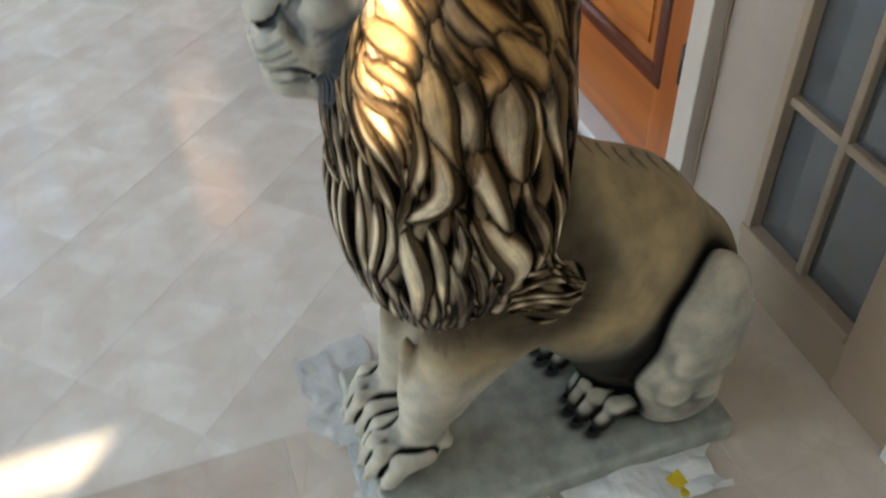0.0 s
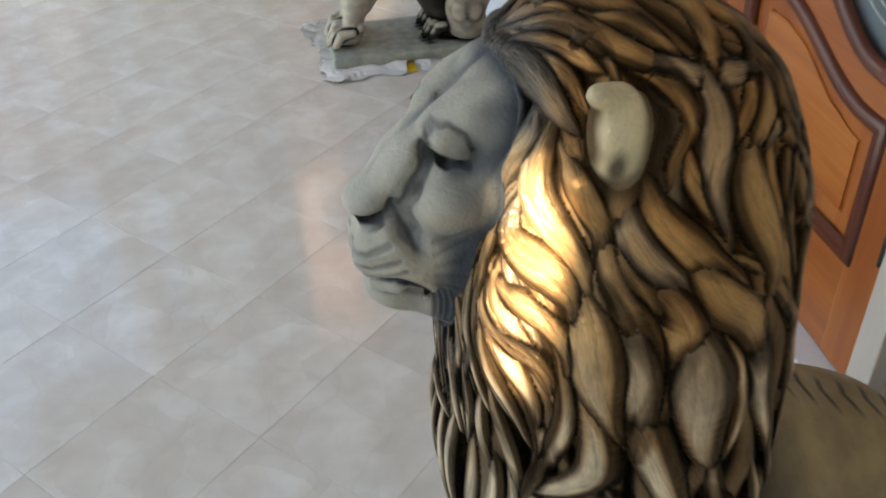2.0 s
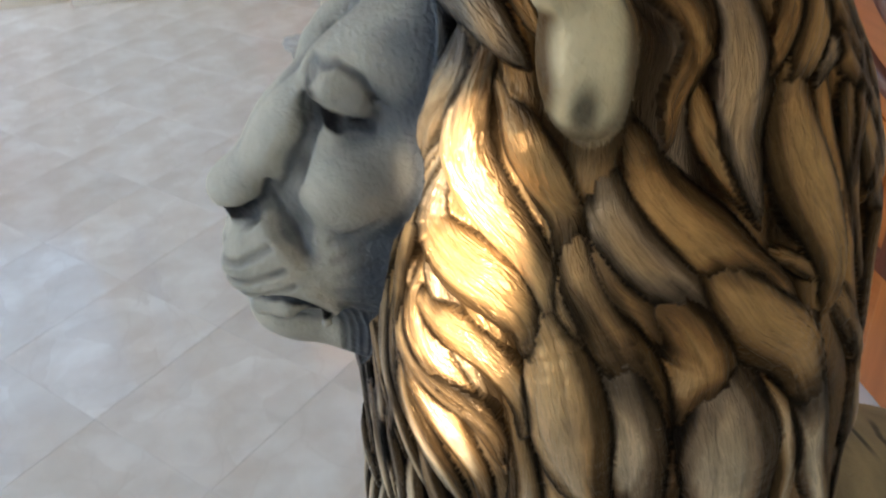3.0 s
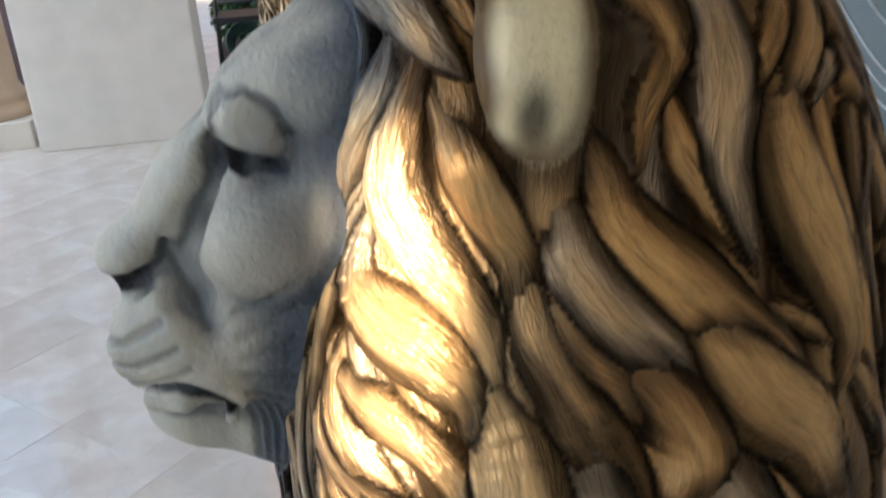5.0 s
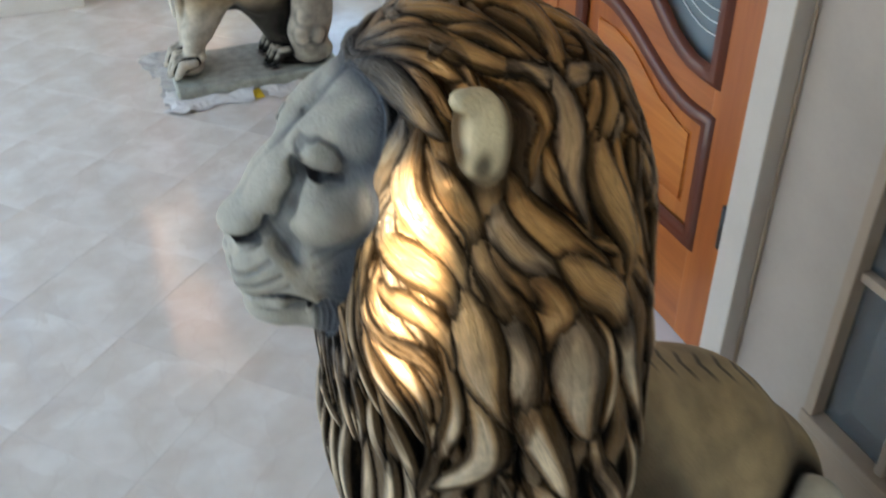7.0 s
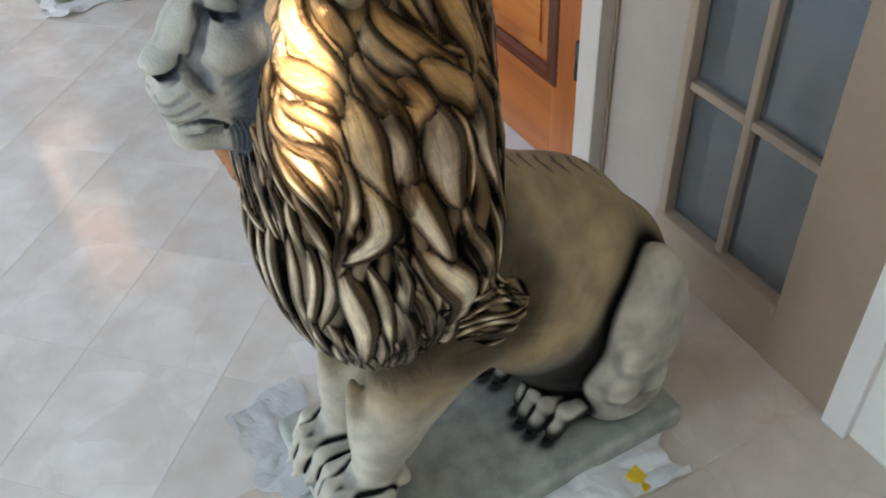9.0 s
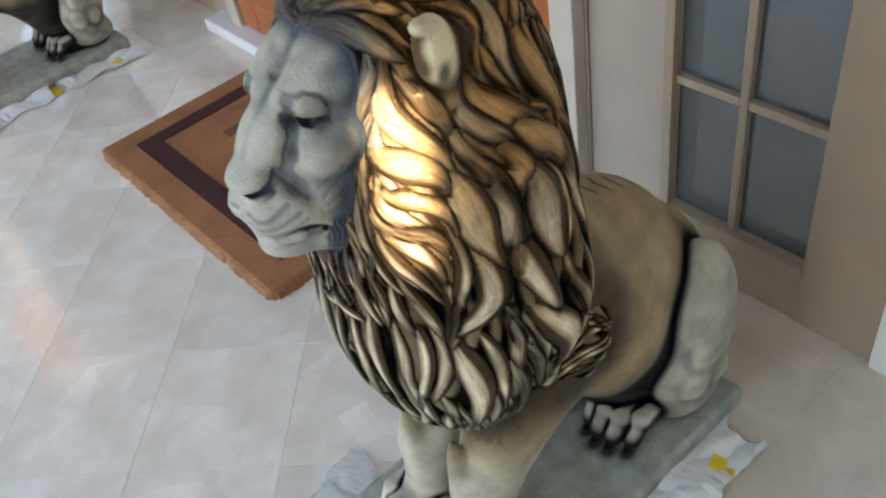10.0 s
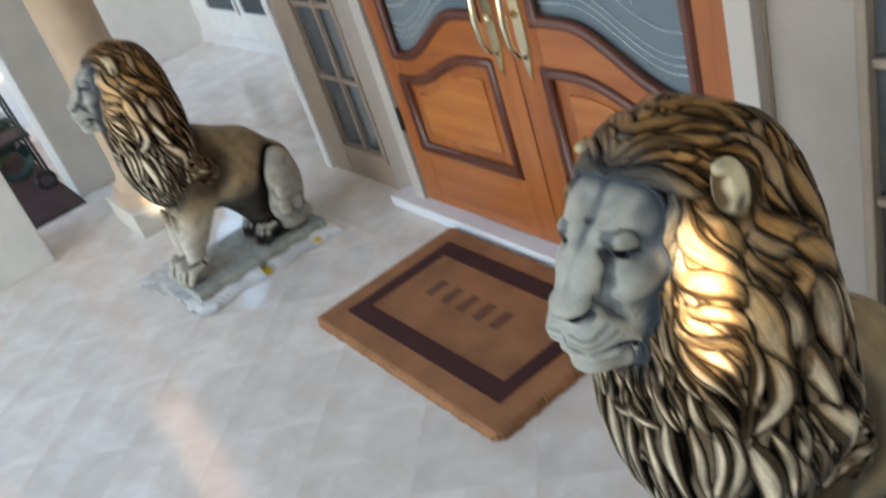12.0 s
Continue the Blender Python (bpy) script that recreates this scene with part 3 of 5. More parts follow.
    lock([(75, 75.2), (78, 70.2), (76, 65.2), (84, 58.5)], 11)
    lock([(64, 75.6), (75, 77.0), (80, 73.1), (83, 68.4), (87, 61.5)], 9)
    lock([(74, 64.7), (77, 58.8), (73, 51.0)], 12)
    lock([(112, 78.8), (117, 72.0), (118, 66.4), (128, 58.8)], 7)
    lock([(118, 80.8), (123, 74.4), (136, 64.5), (134, 60.4)], 7)
    lock([(87, 64.0), (90, 58.2), (89, 50.2)], 10)
    lock([(95, 61.2), (98, 54.2), (92, 49.3)], 9)
    lock([(64, 61.3), (65, 55.3), (54, 42.5)], 9)
    lock([(54, 57.1), (54, 50.2), (60, 43.2)], 9)
    lock([(43, 56.1), (40, 48.6)], 8)
    lock([(95, 56.8), (109, 58.3), (126, 56.9), (135, 53.9)], 6)
    lock([(97, 52.9), (114, 54.8), (134, 50.9)], 6)
    lock([(93, 50.1), (109, 52.7), (133, 48.1)], 6)
    lock([(105, 48.8), (120, 49.2), (133, 46.0)], 6)
    lock([(87, 60.0), (100, 63.0), (122, 59.4)], 6)
    lock([(20, 59.3), (25, 54.2)], 8)
    lock([(34, 61.0), (36, 53.4)], 8)
    lock([(43, 60.9), (47, 52.4)], 8)
    lock([(58, 55.8), (66, 43.5)], 8)
    lock([(76, 53.4), (90, 51.1), (98, 52.9)], 8)
    lock([(94, 56.0), (111, 56.1), (127, 54.0)], 6)
    lock([(98, 51.7), (111, 52.8), (131, 49.2)], 6)


def back_locks():
    """The back of the head and the mane's lower fringe, hanging straight."""
    rnd = random.Random(5)
    for row in range(5):
        h = 158 - 17 * row if row < 4 else 92
        for a in range(132, 186, 8):
            s = rnd.uniform(-5, 5)
            step_h = 14 if row < 3 else 7
            lock([(a + rnd.uniform(-3, 3), h), (a + s, h - step_h * 0.8), (a - s, h - step_h * 1.6), (a + s * 0.5, h - step_h * 2.3)], rnd.uniform(9, 13))
    for a in range(-4, 94, 6):
        h = 48 + 3 * math.sin(a * 0.3) + (6 if a > 70 else 0)
        s = rnd.uniform(-3, 3)
        lock([(a, h + 8), (a + 3 + s, h + 4), (a - 2 + s, h), (a + 2, h - 4)], rnd.uniform(6, 9))
    for a in range(-8, 30, 6):
        lock([(a, 90 - 0.1 * a), (a + 3, 86), (a - 1, 81), (a + 3, 76)], 6)


back_locks()
mane_locks()
MANE = mane.d
ear = Field()
ear.ell((0.139, 0.212, 1.101), (0.022, 0.0255, 0.047), 0.0, tilt=-9)
ear.ell((0.142, 0.231, 1.14), (0.012, 0.011, 0.009), 0.008)
ear.ell((0.154, 0.243, 1.116), (0.018, 0.0125, 0.02), 0.005, cut_out=True)
ear.run([(0.172, 0.216, 1.1), (0.166, 0.222, 1.08)], [0.003, 0.0085], 0.01, cut_out=True)
q = [np.abs(g) - e for g, e in zip(np.meshgrid(GU, GV, GZ - 0.0275, indexing="ij", sparse=True), (0.191, 0.346, 0.0135))]
slab = np.sqrt(sum(np.maximum(g, 0) ** 2 for g in q)) + np.minimum(np.maximum(np.maximum(q[0], q[1]), q[2]), 0) - 0.014
slab = slab.astype(np.float32)
BODY = softmin(softmin(trunk.d, legs.d, 0.02), softmin(haunch.d, paws.d, 0.006), 0.006)
ALL = np.minimum.reduce([BODY, head.d, MANE, ear.d, slab])


def surface(half):
    """A smooth skin round the field's inside (naive surface nets) over both halves."""
    f = np.concatenate([half[::-1], half], 0)
    inside = f < 0
    nx, ny, nz = f.shape
    corners = [(a, b, c) for a in (0, 1) for b in (0, 1) for c in (0, 1)]
    count = sum(inside[a : nx - 1 + a, b : ny - 1 + b, c : nz - 1 + c].astype(np.int8) for a, b, c in corners)
    cells = np.argwhere((count > 0) & (count < 8))
    index = np.full((nx - 1, ny - 1, nz - 1), -1, np.int32)
    index[tuple(cells.T)] = np.arange(len(cells))
    vals = {c: f[tuple((cells + c).T)] for c in corners}
    total, hits = np.zeros((len(cells), 3)), np.zeros(len(cells))
    for a in corners:
        for axis in range(3):
            if a[axis]:
                continue
            b = tuple(x + (n == axis) for n, x in enumerate(a))
            va, vb = vals[a], vals[b]
            cross = (va < 0) != (vb < 0)
            t = np.where(cross, va / np.where(va == vb, 1, va - vb), 0)
            p = np.tile(np.array(a, float), (len(cells), 1))
            p[:, axis] += t
            total += p * cross[:, None]
            hits += cross
    verts = cells + total / hits[:, None]
    verts = np.stack([(verts[:, 0] - len(GU) + 0.5) * H, GV[0] + verts[:, 1] * H, GZ[0] + verts[:, 2] * H], 1)
    quads = []
    for axis in range(3):
        a, b = [slice(1, s - 1) for s in f.shape], [slice(1, s - 1) for s in f.shape]
        a[axis], b[axis] = slice(0, f.shape[axis] - 1), slice(1, f.shape[axis])
        fa, fb = inside[tuple(a)], inside[tuple(b)]
        p, q2 = (axis + 1) % 3, (axis + 2) % 3
        for flip, mask in ((False, fa & ~fb), (True, ~fa & fb)):
            e = np.argwhere(mask) + [0 if n == axis else 1 for n in range(3)]
            ring = []
            for dp, dq in ((0, 0), (1, 0), (1, 1), (0, 1)):
                g = e.copy()
                g[:, p] -= 1 - dp
                g[:, q2] -= 1 - dq
                ring.append(index[tuple(g.T)])
            ring = np.stack(ring, 1)
            quads.append(ring[:, ::-1] if flip else ring)
    quads = np.concatenate(quads)
    return verts, quads[(quads >= 0).all(1)]


def relax(verts, quads, rounds, keep):
    """Evens the skin out a little; keep: how much of each point stays."""
    for _ in range(rounds):
        total, hits = np.zeros_like(verts), np.zeros(len(verts))
        for i in range(4):
            for j in (1, 3):
                np.add.at(total, quads[:, i], verts[quads[:, (i + j) % 4]])
                np.add.at(hits, quads[:, i], 1)
        verts = keep * verts + (1 - keep) * total / np.maximum(hits, 1)[:, None]
    return verts


def grid_mesh(name, verts, quads):
    made = bpy.data.meshes.new(name)
    made.vertices.add(len(verts))
    made.vertices.foreach_set("co", verts.astype(np.float32).ravel())
    made.loops.add(quads.size)
    made.loops.foreach_set("vertex_index", quads.astype(np.int32).ravel())
    made.polygons.add(len(quads))
    made.polygons.foreach_set("loop_start", np.arange(0, quads.size, 4, dtype=np.int32))
    made.polygons.foreach_set("use_smooth", np.ones(len(quads), bool))
    made.update(calc_edges=True)
    made.validate()
    return made


def mix(a, b, t):
    t = np.clip(t, 0, 1)[:, None]
    return a * (1 - t) + np.array(b) * t


def step(x, a, b):
    t = np.clip((x - a) / (b - a), 0, 1)
    return t * t * (3 - 2 * t)


def whole(rgb):
    return np.tile(np.array(rgb, float), (len(verts), 1))


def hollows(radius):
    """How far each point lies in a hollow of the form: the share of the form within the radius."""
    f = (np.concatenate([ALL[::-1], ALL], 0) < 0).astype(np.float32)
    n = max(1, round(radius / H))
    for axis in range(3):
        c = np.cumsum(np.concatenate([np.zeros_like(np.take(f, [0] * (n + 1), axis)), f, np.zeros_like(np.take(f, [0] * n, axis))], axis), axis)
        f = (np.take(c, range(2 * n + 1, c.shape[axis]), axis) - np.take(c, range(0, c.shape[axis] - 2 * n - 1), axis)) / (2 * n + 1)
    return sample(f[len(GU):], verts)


def refine(verts, quads, chosen):
    """Splits the chosen quads in four."""
    few = quads[chosen]
    edges = np.sort(np.stack([few, np.roll(few, -1, 1)], 2).reshape(-1, 2), 1)
    keys, back = np.unique(edges[:, 0].astype(np.int64) * len(verts) + edges[:, 1], return_inverse=True)
    mids = (verts[keys // len(verts)] + verts[keys % len(verts)]) / 2
    e = back.reshape(-1, 4) + len(verts)
    c = np.arange(len(few)) + len(verts) + len(mids)
    small = [np.stack([few[:, i], e[:, i], c, e[:, i - 1]], 1) for i in range(4)]
    return np.concatenate([verts, mids, verts[few].mean(1)]), np.concatenate([quads[~chosen], *small])


verts, quads = surface(ALL)
verts = relax(verts, quads, 1, 0.5)
middle = verts[quads].mean(1)
near_mane = np.minimum.reduce([sample(f, middle) for f in (mane.d, head.d, ear.d)]) < 0.012
verts, quads = refine(verts, quads, near_mane & (middle[:, 0] > -0.07) & (middle[:, 2] > 0.36))
def fields():
    return {n: sample(g, verts) for n, g in (("body", BODY), ("head", head.d), ("mane", MANE), ("ear", ear.d), ("slab", slab), ("haunch", haunch.d), ("paws", paws.d), ("legs", legs.d), ("trunk", trunk.d), ("mass", mane.d))}


pu, pv, pz = np.abs(verts[:, 0]), verts[:, 1], verts[:, 2]
D = fields()
least = np.minimum.reduce([D["body"], D["head"], D["mane"], D["ear"], D["slab"]])
in_mane, in_head, in_ear, in_slab = [D[n] <= least + 0.0008 for n in ("mane", "head", "ear", "slab")]
# hollows darken the paint further on: black wash and crevice shade together
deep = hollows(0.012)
half_points = np.stack([pu, pv, pz], 1)


# finer strands: low ridges along each lock
def normals():
    a, b = verts[quads[:, 2]] - verts[quads[:, 0]], verts[quads[:, 3]] - verts[quads[:, 1]]
    face_n = np.cross(a, b)
    out = np.zeros_like(verts)
    for i in range(4):
        np.add.at(out, quads[:, i], face_n)
    return out / (np.linalg.norm(out, axis=1)[:, None] + 1e-12)


def comb():
    """A number for each point of the mane that stays the same along the hair's flow and grows by a metre for each metre across it."""
    az, hs = np.arange(0, 182, 2.0), np.arange(34, 190, 1.5)
    climb = np.radians(np.clip(hs - 98, 0, 86))
    ms, mt = 0.0033 * np.cos(climb) + 0.0002, np.where(hs < 98, 0.01, 0.0026)
    seg = np.array([(a[0], a[1], b[0] - a[0], b[1] - a[1]) for a, b in FLOW])
    seg_h = (seg[:, 1] + seg[:, 3] / 2)
    row = np.clip(((seg_h - 34) / 1.5).astype(int), 0, len(hs) - 1)
    ds, dt = seg[:, 2] * ms[row], seg[:, 3] * mt[row]
    size = np.hypot(ds, dt) + 1e-9
    gs, gt = np.zeros((len(az), len(hs))), np.zeros((len(az), len(hs)))
    for x, h, a, b, n in zip(seg[:, 0] + seg[:, 2] / 2, seg_h, ds, dt, size):
        w = 1 / (0.0004 + ((az[:, None] - x) * 0.003) ** 2 + ((hs[None] - h) * 0.006) ** 2) ** 2
        gs += w * a / n
        gt += w * b / n
    size = np.hypot(gs, gt) + 1e-9
    gx, gy = -gt / size * ms * 2.0, gs / size * mt * 1.5          # across the flow
    gx, gy = (gx[1:] + gx[:-1]) / 2, (gy[:, 1:] + gy[:, :-1]) / 2

    def div(x, y):
        out = np.zeros((len(az), len(hs)))
        out[:-1] -= x
        out[1:] += x
        out[:, :-1] -= y
        out[:, 1:] += y
        return out

    psi = np.zeros((len(az), len(hs)))
    r = div(gx, gy)
    p, rs = r.copy(), (r * r).sum()
    for _ in range(500):
        q = div(p[1:] - p[:-1], p[:, 1:] - p[:, :-1])
        k = rs / ((p * q).sum() + 1e-20)
        psi += k * p
        r = r - k * q
        fresh = (r * r).sum()
        p, rs = r + fresh / (rs + 1e-30) * p, fresh
    turn = np.degrees(np.arctan2(pu, pv - 0.17))
    high = np.where(pz < 0.98, pz * 100, 98 + np.degrees(np.arctan2(pz - 0.98, np.hypot(pu, pv - 0.17))))
    i, j = np.clip(turn / 2, 0, len(az) - 1.001), np.clip((high - 34) / 1.5, 0, len(hs) - 1.001)
    a, b = i.astype(int), j.astype(int)
    f, g = i - a, j - b
    value = (psi[a, b] * (1 - f) + psi[a + 1, b] * f) * (1 - g) + (psi[a, b + 1] * (1 - f) + psi[a + 1, b + 1] * f) * g
    return value, turn * 0.0033, np.where(high < 98, high * 0.01, 0.98 + (high - 98) * 0.0026)


flow, side_way, down_way = comb()
drift = 0.26 * np.sin(side_way * 21 + down_way * 9 + 1.0) + 0.24 * np.sin(down_way * 27 - side_way * 15) + 0.16 * np.sin(down_way * 48 + side_way * 30)
number = flow / (0.031 + 0.011 * step(0.84 - pz, 0, 0.16)) + drift * (1 - 0.7 * step(pz, 1.0, 1.1))
strand = np.abs(np.sin(math.pi * number)) ** 0.75
tones = np.abs(np.sin(np.floor(number) * 12.9898 + 4.1)) * 7.31 % 1.0
crowd = np.zeros(len(verts))
for i in range(4):
    p, q = quads[:, i], quads[:, (i + 1) % 4]
    rate = np.abs(number[p] - number[q]) / (np.linalg.norm(verts[p] - verts[q], axis=1) + 1e-6)
    np.maximum.at(crowd, p, rate)
    np.maximum.at(crowd, q, rate)
body_of = 1 - step(crowd, 70, 140)
strand = 1 - (1 - strand) * body_of
across, along = flow.copy(), down_way.copy()
nrm = normals()
up_side = np.sign((nrm * np.stack([verts[:, 0], verts[:, 1] - 0.17, np.zeros(len(verts))], 1)).sum(1).mean())
# the locks: each a rounded, tapering ridge; the highest one shows
hairy = in_mane | ((D["body"] <= least + 0.0008) & (pz > 0.4) & (pz < 0.6) & (pv > -0.06))
in_fur = in_mane.copy()
top = np.where(in_mane, 0.01 * (strand - 0.75), -0.003)
second, dome, place = np.full(len(verts), -0.006), np.zeros(len(verts)), np.zeros(len(verts))
owner, aside, fibres = np.full(len(verts), -1), np.zeros(len(verts)), np.ones(len(verts))
for i, (line, way, wide, tone, lean) in enumerate(LOCKS):
    m = float(wide.max()) + 0.004
    lo, hi = line.min(0) - m, line.max(0) + m
    pick = np.nonzero(hairy & (half_points > lo).all(1) & (half_points < hi).all(1))[0]
    if not len(pick):
        continue
    p = half_points[pick]
    near = np.argmin(((p[:, None] - line[None]) ** 2).sum(2), 1)
    tangent = np.gradient(line, axis=0)
    tangent /= np.linalg.norm(tangent, axis=1)[:, None] + 1e-9
    sides = np.cross(tangent, way)
    sides /= np.linalg.norm(sides, axis=1)[:, None] + 1e-9
    run = ((p - line[near]) * tangent[near]).sum(1)
    gaps = np.linalg.norm(np.diff(line, axis=0), axis=1).mean() + 1e-6
    at = np.clip(near + run / gaps, 0, len(line) - 1.001)
    k0 = at.astype(int)
    part_way = (at - k0)[:, None]
    side = sides[k0] * (1 - part_way) + sides[k0 + 1] * part_way
    off = p - (line[k0] * (1 - part_way) + line[k0 + 1] * part_way)
    w = wide[k0] * (1 - part_way[:, 0]) + wide[k0 + 1] * part_way[:, 0]
    s = (off * side).sum(1) / w
    over = np.where((at <= 0) | (at >= len(line) - 1.002), (off * tangent[near]).sum(1) / w, 0.0)
    high = np.abs((off * way[near]).sum(1))
    round_of = np.sqrt(np.clip(1 - s * s - over * over, 0, 1)) * (high < 0.03)
    t = at / (len(line) - 1)
    count = np.maximum(1.0, np.round(wide.max() / 0.0075))
    fibre = np.abs(np.sin(math.pi * (s * count * 0.5 + tone * 3 + 0.35 * np.sin(t * 7 + tone * 9)))) ** 0.7
    h = np.where(round_of > 0, (w * 0.56 * round_of * (1 + lean * s) + 0.003 * t - 0.4 * wide.max() * np.clip(1 - t / 0.45, 0, 1) ** 2 + 0.0014 * (fibre - 0.6) * round_of) * np.where(in_fur[pick], 1.0, 0.3), -0.02)
    soft = 0.0015 + 0.005 * (1 - step(t, 0.15, 0.5))
    blend = np.clip(1 - np.abs(h - top[pick]) / soft, 0, 1) ** 2 * soft / 4
    better = h > top[pick]
    second[pick] = np.where(better, top[pick], np.maximum(second[pick], h))
    take = pick[better]
    top[pick] = np.maximum(h, top[pick]) + np.where(h > -0.01, blend, 0.0)
    owner[take], dome[take], place[take], aside[take], fibres[take] = i, round_of[better], t[better], s[better], fibre[better]
    tones[take] = tone
    across[take] = (s * w)[better] + 0.37 * i
    along[take] = at[better] * gaps
in_lock = owner >= 0
verts = verts + nrm * (up_side * np.where(in_mane, np.maximum(top, -0.004), 0.0))[:, None]
parted = top - second
# paint: bronze and gold on the mane, paler below, black wash and crevice shade in every groove
bronze = mix(mix(whole((0.36, 0.175, 0.055)), (0.48, 0.31, 0.16), step(0.93 - pz, 0, 0.25)), (0.62, 0.5, 0.34), step(pv - 0.08, 0, 0.16) * step(0.88 - pz, 0, 0.2))
bronze = mix(bronze, (0.72, 0.46, 0.22), step(pv - 0.18, 0, 0.08) * step(pz - 0.78, 0, 0.1) * step(1.1 - pz, 0, 0.05))
bronze = mix(bronze, (0.32, 0.18, 0.07), 0.6 * (tones < 0.35) * step(pz - 0.6, 0, 0.2))
bronze = mix(bronze, (0.3, 0.29, 0.25), 0.45 * (tones > 0.84) * step(pz - 0.8, 0, 0.1))
upper = step(pz, 0.8, 0.97)
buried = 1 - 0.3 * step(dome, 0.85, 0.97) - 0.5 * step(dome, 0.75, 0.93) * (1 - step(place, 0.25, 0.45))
pull = np.where(tones > 0.4, 0.24, -0.24)        # wash, and the lock's shaded side put into the colour
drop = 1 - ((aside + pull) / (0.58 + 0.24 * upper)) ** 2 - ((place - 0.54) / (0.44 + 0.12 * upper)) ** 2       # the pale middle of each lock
# crests mixed paler: lighter paint, and their highlights put into the colour
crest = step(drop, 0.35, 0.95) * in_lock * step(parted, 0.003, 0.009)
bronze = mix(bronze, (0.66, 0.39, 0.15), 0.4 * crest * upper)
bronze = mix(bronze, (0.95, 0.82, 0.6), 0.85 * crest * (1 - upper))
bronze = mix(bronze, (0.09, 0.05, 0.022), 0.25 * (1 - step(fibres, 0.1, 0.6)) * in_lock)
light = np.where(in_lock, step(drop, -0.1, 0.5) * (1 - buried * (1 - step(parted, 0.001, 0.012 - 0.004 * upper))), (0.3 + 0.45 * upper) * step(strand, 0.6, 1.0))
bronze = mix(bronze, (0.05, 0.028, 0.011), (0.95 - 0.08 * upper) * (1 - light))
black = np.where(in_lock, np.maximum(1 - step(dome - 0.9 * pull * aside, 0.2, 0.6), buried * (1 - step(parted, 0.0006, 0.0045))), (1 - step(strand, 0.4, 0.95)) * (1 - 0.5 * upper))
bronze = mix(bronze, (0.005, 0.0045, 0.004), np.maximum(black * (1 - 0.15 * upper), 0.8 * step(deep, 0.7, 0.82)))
bronze = mix(bronze, (0.05, 0.03, 0.014), 0.85 * (1 - step(D["ear"], 0.003, 0.014)))
bronze = mix(bronze, (0.1, 0.11, 0.13), 0.7 * (1 - step(pu, 0.05, 0.085)) * step(pv - 0.29, 0, 0.02) * step(pz - 0.8, 0, 0.06) * (1 - black))
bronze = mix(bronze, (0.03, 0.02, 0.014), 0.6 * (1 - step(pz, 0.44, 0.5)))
pale = (1 - step(D["head"], 0.008, 0.02)) * step(pz - 0.98, 0, 0.04)
bronze = mix(bronze, (0.36, 0.34, 0.28), 0.45 * pale * (1 - black))
bronze = mix(bronze, (0.02, 0.024, 0.032), 0.85 * (1 - step(D["head"], 0.003, 0.022)) * step(pz, 1.07, 1.1))
metal = np.where(in_mane, 0.6 * step(pz - 0.55, 0, 0.35) * (1 - black), 0.0)
hide = mix(whole((0.36, 0.26, 0.135)), (0.5, 0.46, 0.37), np.maximum(step(0.42 - pz, 0, 0.15), 1 - step(D["haunch"], 0.0, 0.012)))
gap = D["haunch"] - D["trunk"]
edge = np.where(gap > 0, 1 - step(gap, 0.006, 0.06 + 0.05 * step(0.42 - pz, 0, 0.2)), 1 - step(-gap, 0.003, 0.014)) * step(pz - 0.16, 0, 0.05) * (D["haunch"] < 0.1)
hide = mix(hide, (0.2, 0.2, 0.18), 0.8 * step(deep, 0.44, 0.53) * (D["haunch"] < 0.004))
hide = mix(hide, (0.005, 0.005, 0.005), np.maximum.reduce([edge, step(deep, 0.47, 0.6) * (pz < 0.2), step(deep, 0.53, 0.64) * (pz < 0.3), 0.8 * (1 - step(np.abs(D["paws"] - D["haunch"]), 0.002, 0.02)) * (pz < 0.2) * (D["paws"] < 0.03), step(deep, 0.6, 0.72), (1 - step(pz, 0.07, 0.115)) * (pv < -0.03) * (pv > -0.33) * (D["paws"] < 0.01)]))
# black-washed paws, paler facing up: top light put into the paint
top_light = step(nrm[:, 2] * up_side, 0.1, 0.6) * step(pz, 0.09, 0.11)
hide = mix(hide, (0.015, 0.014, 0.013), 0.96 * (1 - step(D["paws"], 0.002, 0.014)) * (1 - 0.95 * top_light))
# darker close round the paws, contact shade put into the colour
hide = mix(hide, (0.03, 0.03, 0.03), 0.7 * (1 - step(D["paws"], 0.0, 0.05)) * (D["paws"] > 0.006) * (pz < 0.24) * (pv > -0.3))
strokes = step(np.sin(pv * 190 + 60 * pu), 0.5, 0.9) * (1 - step(pu, 0.015, 0.04)) * step(pz - 0.42, 0, 0.1) * step(deep, 0.3, 0.45)
hide = mix(hide, (0.03, 0.025, 0.02), 0.8 * strokes)
# belly darker: black wash, and the underside's shade put into the colour
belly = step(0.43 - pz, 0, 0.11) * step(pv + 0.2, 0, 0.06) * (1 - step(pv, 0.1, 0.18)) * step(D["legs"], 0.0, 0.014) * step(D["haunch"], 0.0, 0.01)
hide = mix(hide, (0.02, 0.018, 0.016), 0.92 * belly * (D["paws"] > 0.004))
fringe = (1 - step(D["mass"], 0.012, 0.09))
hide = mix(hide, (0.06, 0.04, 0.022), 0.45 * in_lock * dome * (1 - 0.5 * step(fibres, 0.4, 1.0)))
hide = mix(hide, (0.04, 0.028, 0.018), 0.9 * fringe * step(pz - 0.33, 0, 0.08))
def stroke(pts, inner, outer):
    """How near each point lies to a painted line."""
    flat = 0 if pts[0][1] > 0.35 and max(p[0] for p in pts) < 0.001 else 1
    d = np.minimum.reduce([limb(pu * (1 - flat), pv, pz, (0, *a[1:]), (0, *b[1:]), 0.0, 0.0) for a, b in zip(pts[:-1], pts[1:])])
    return 1 - step(d, inner, outer)


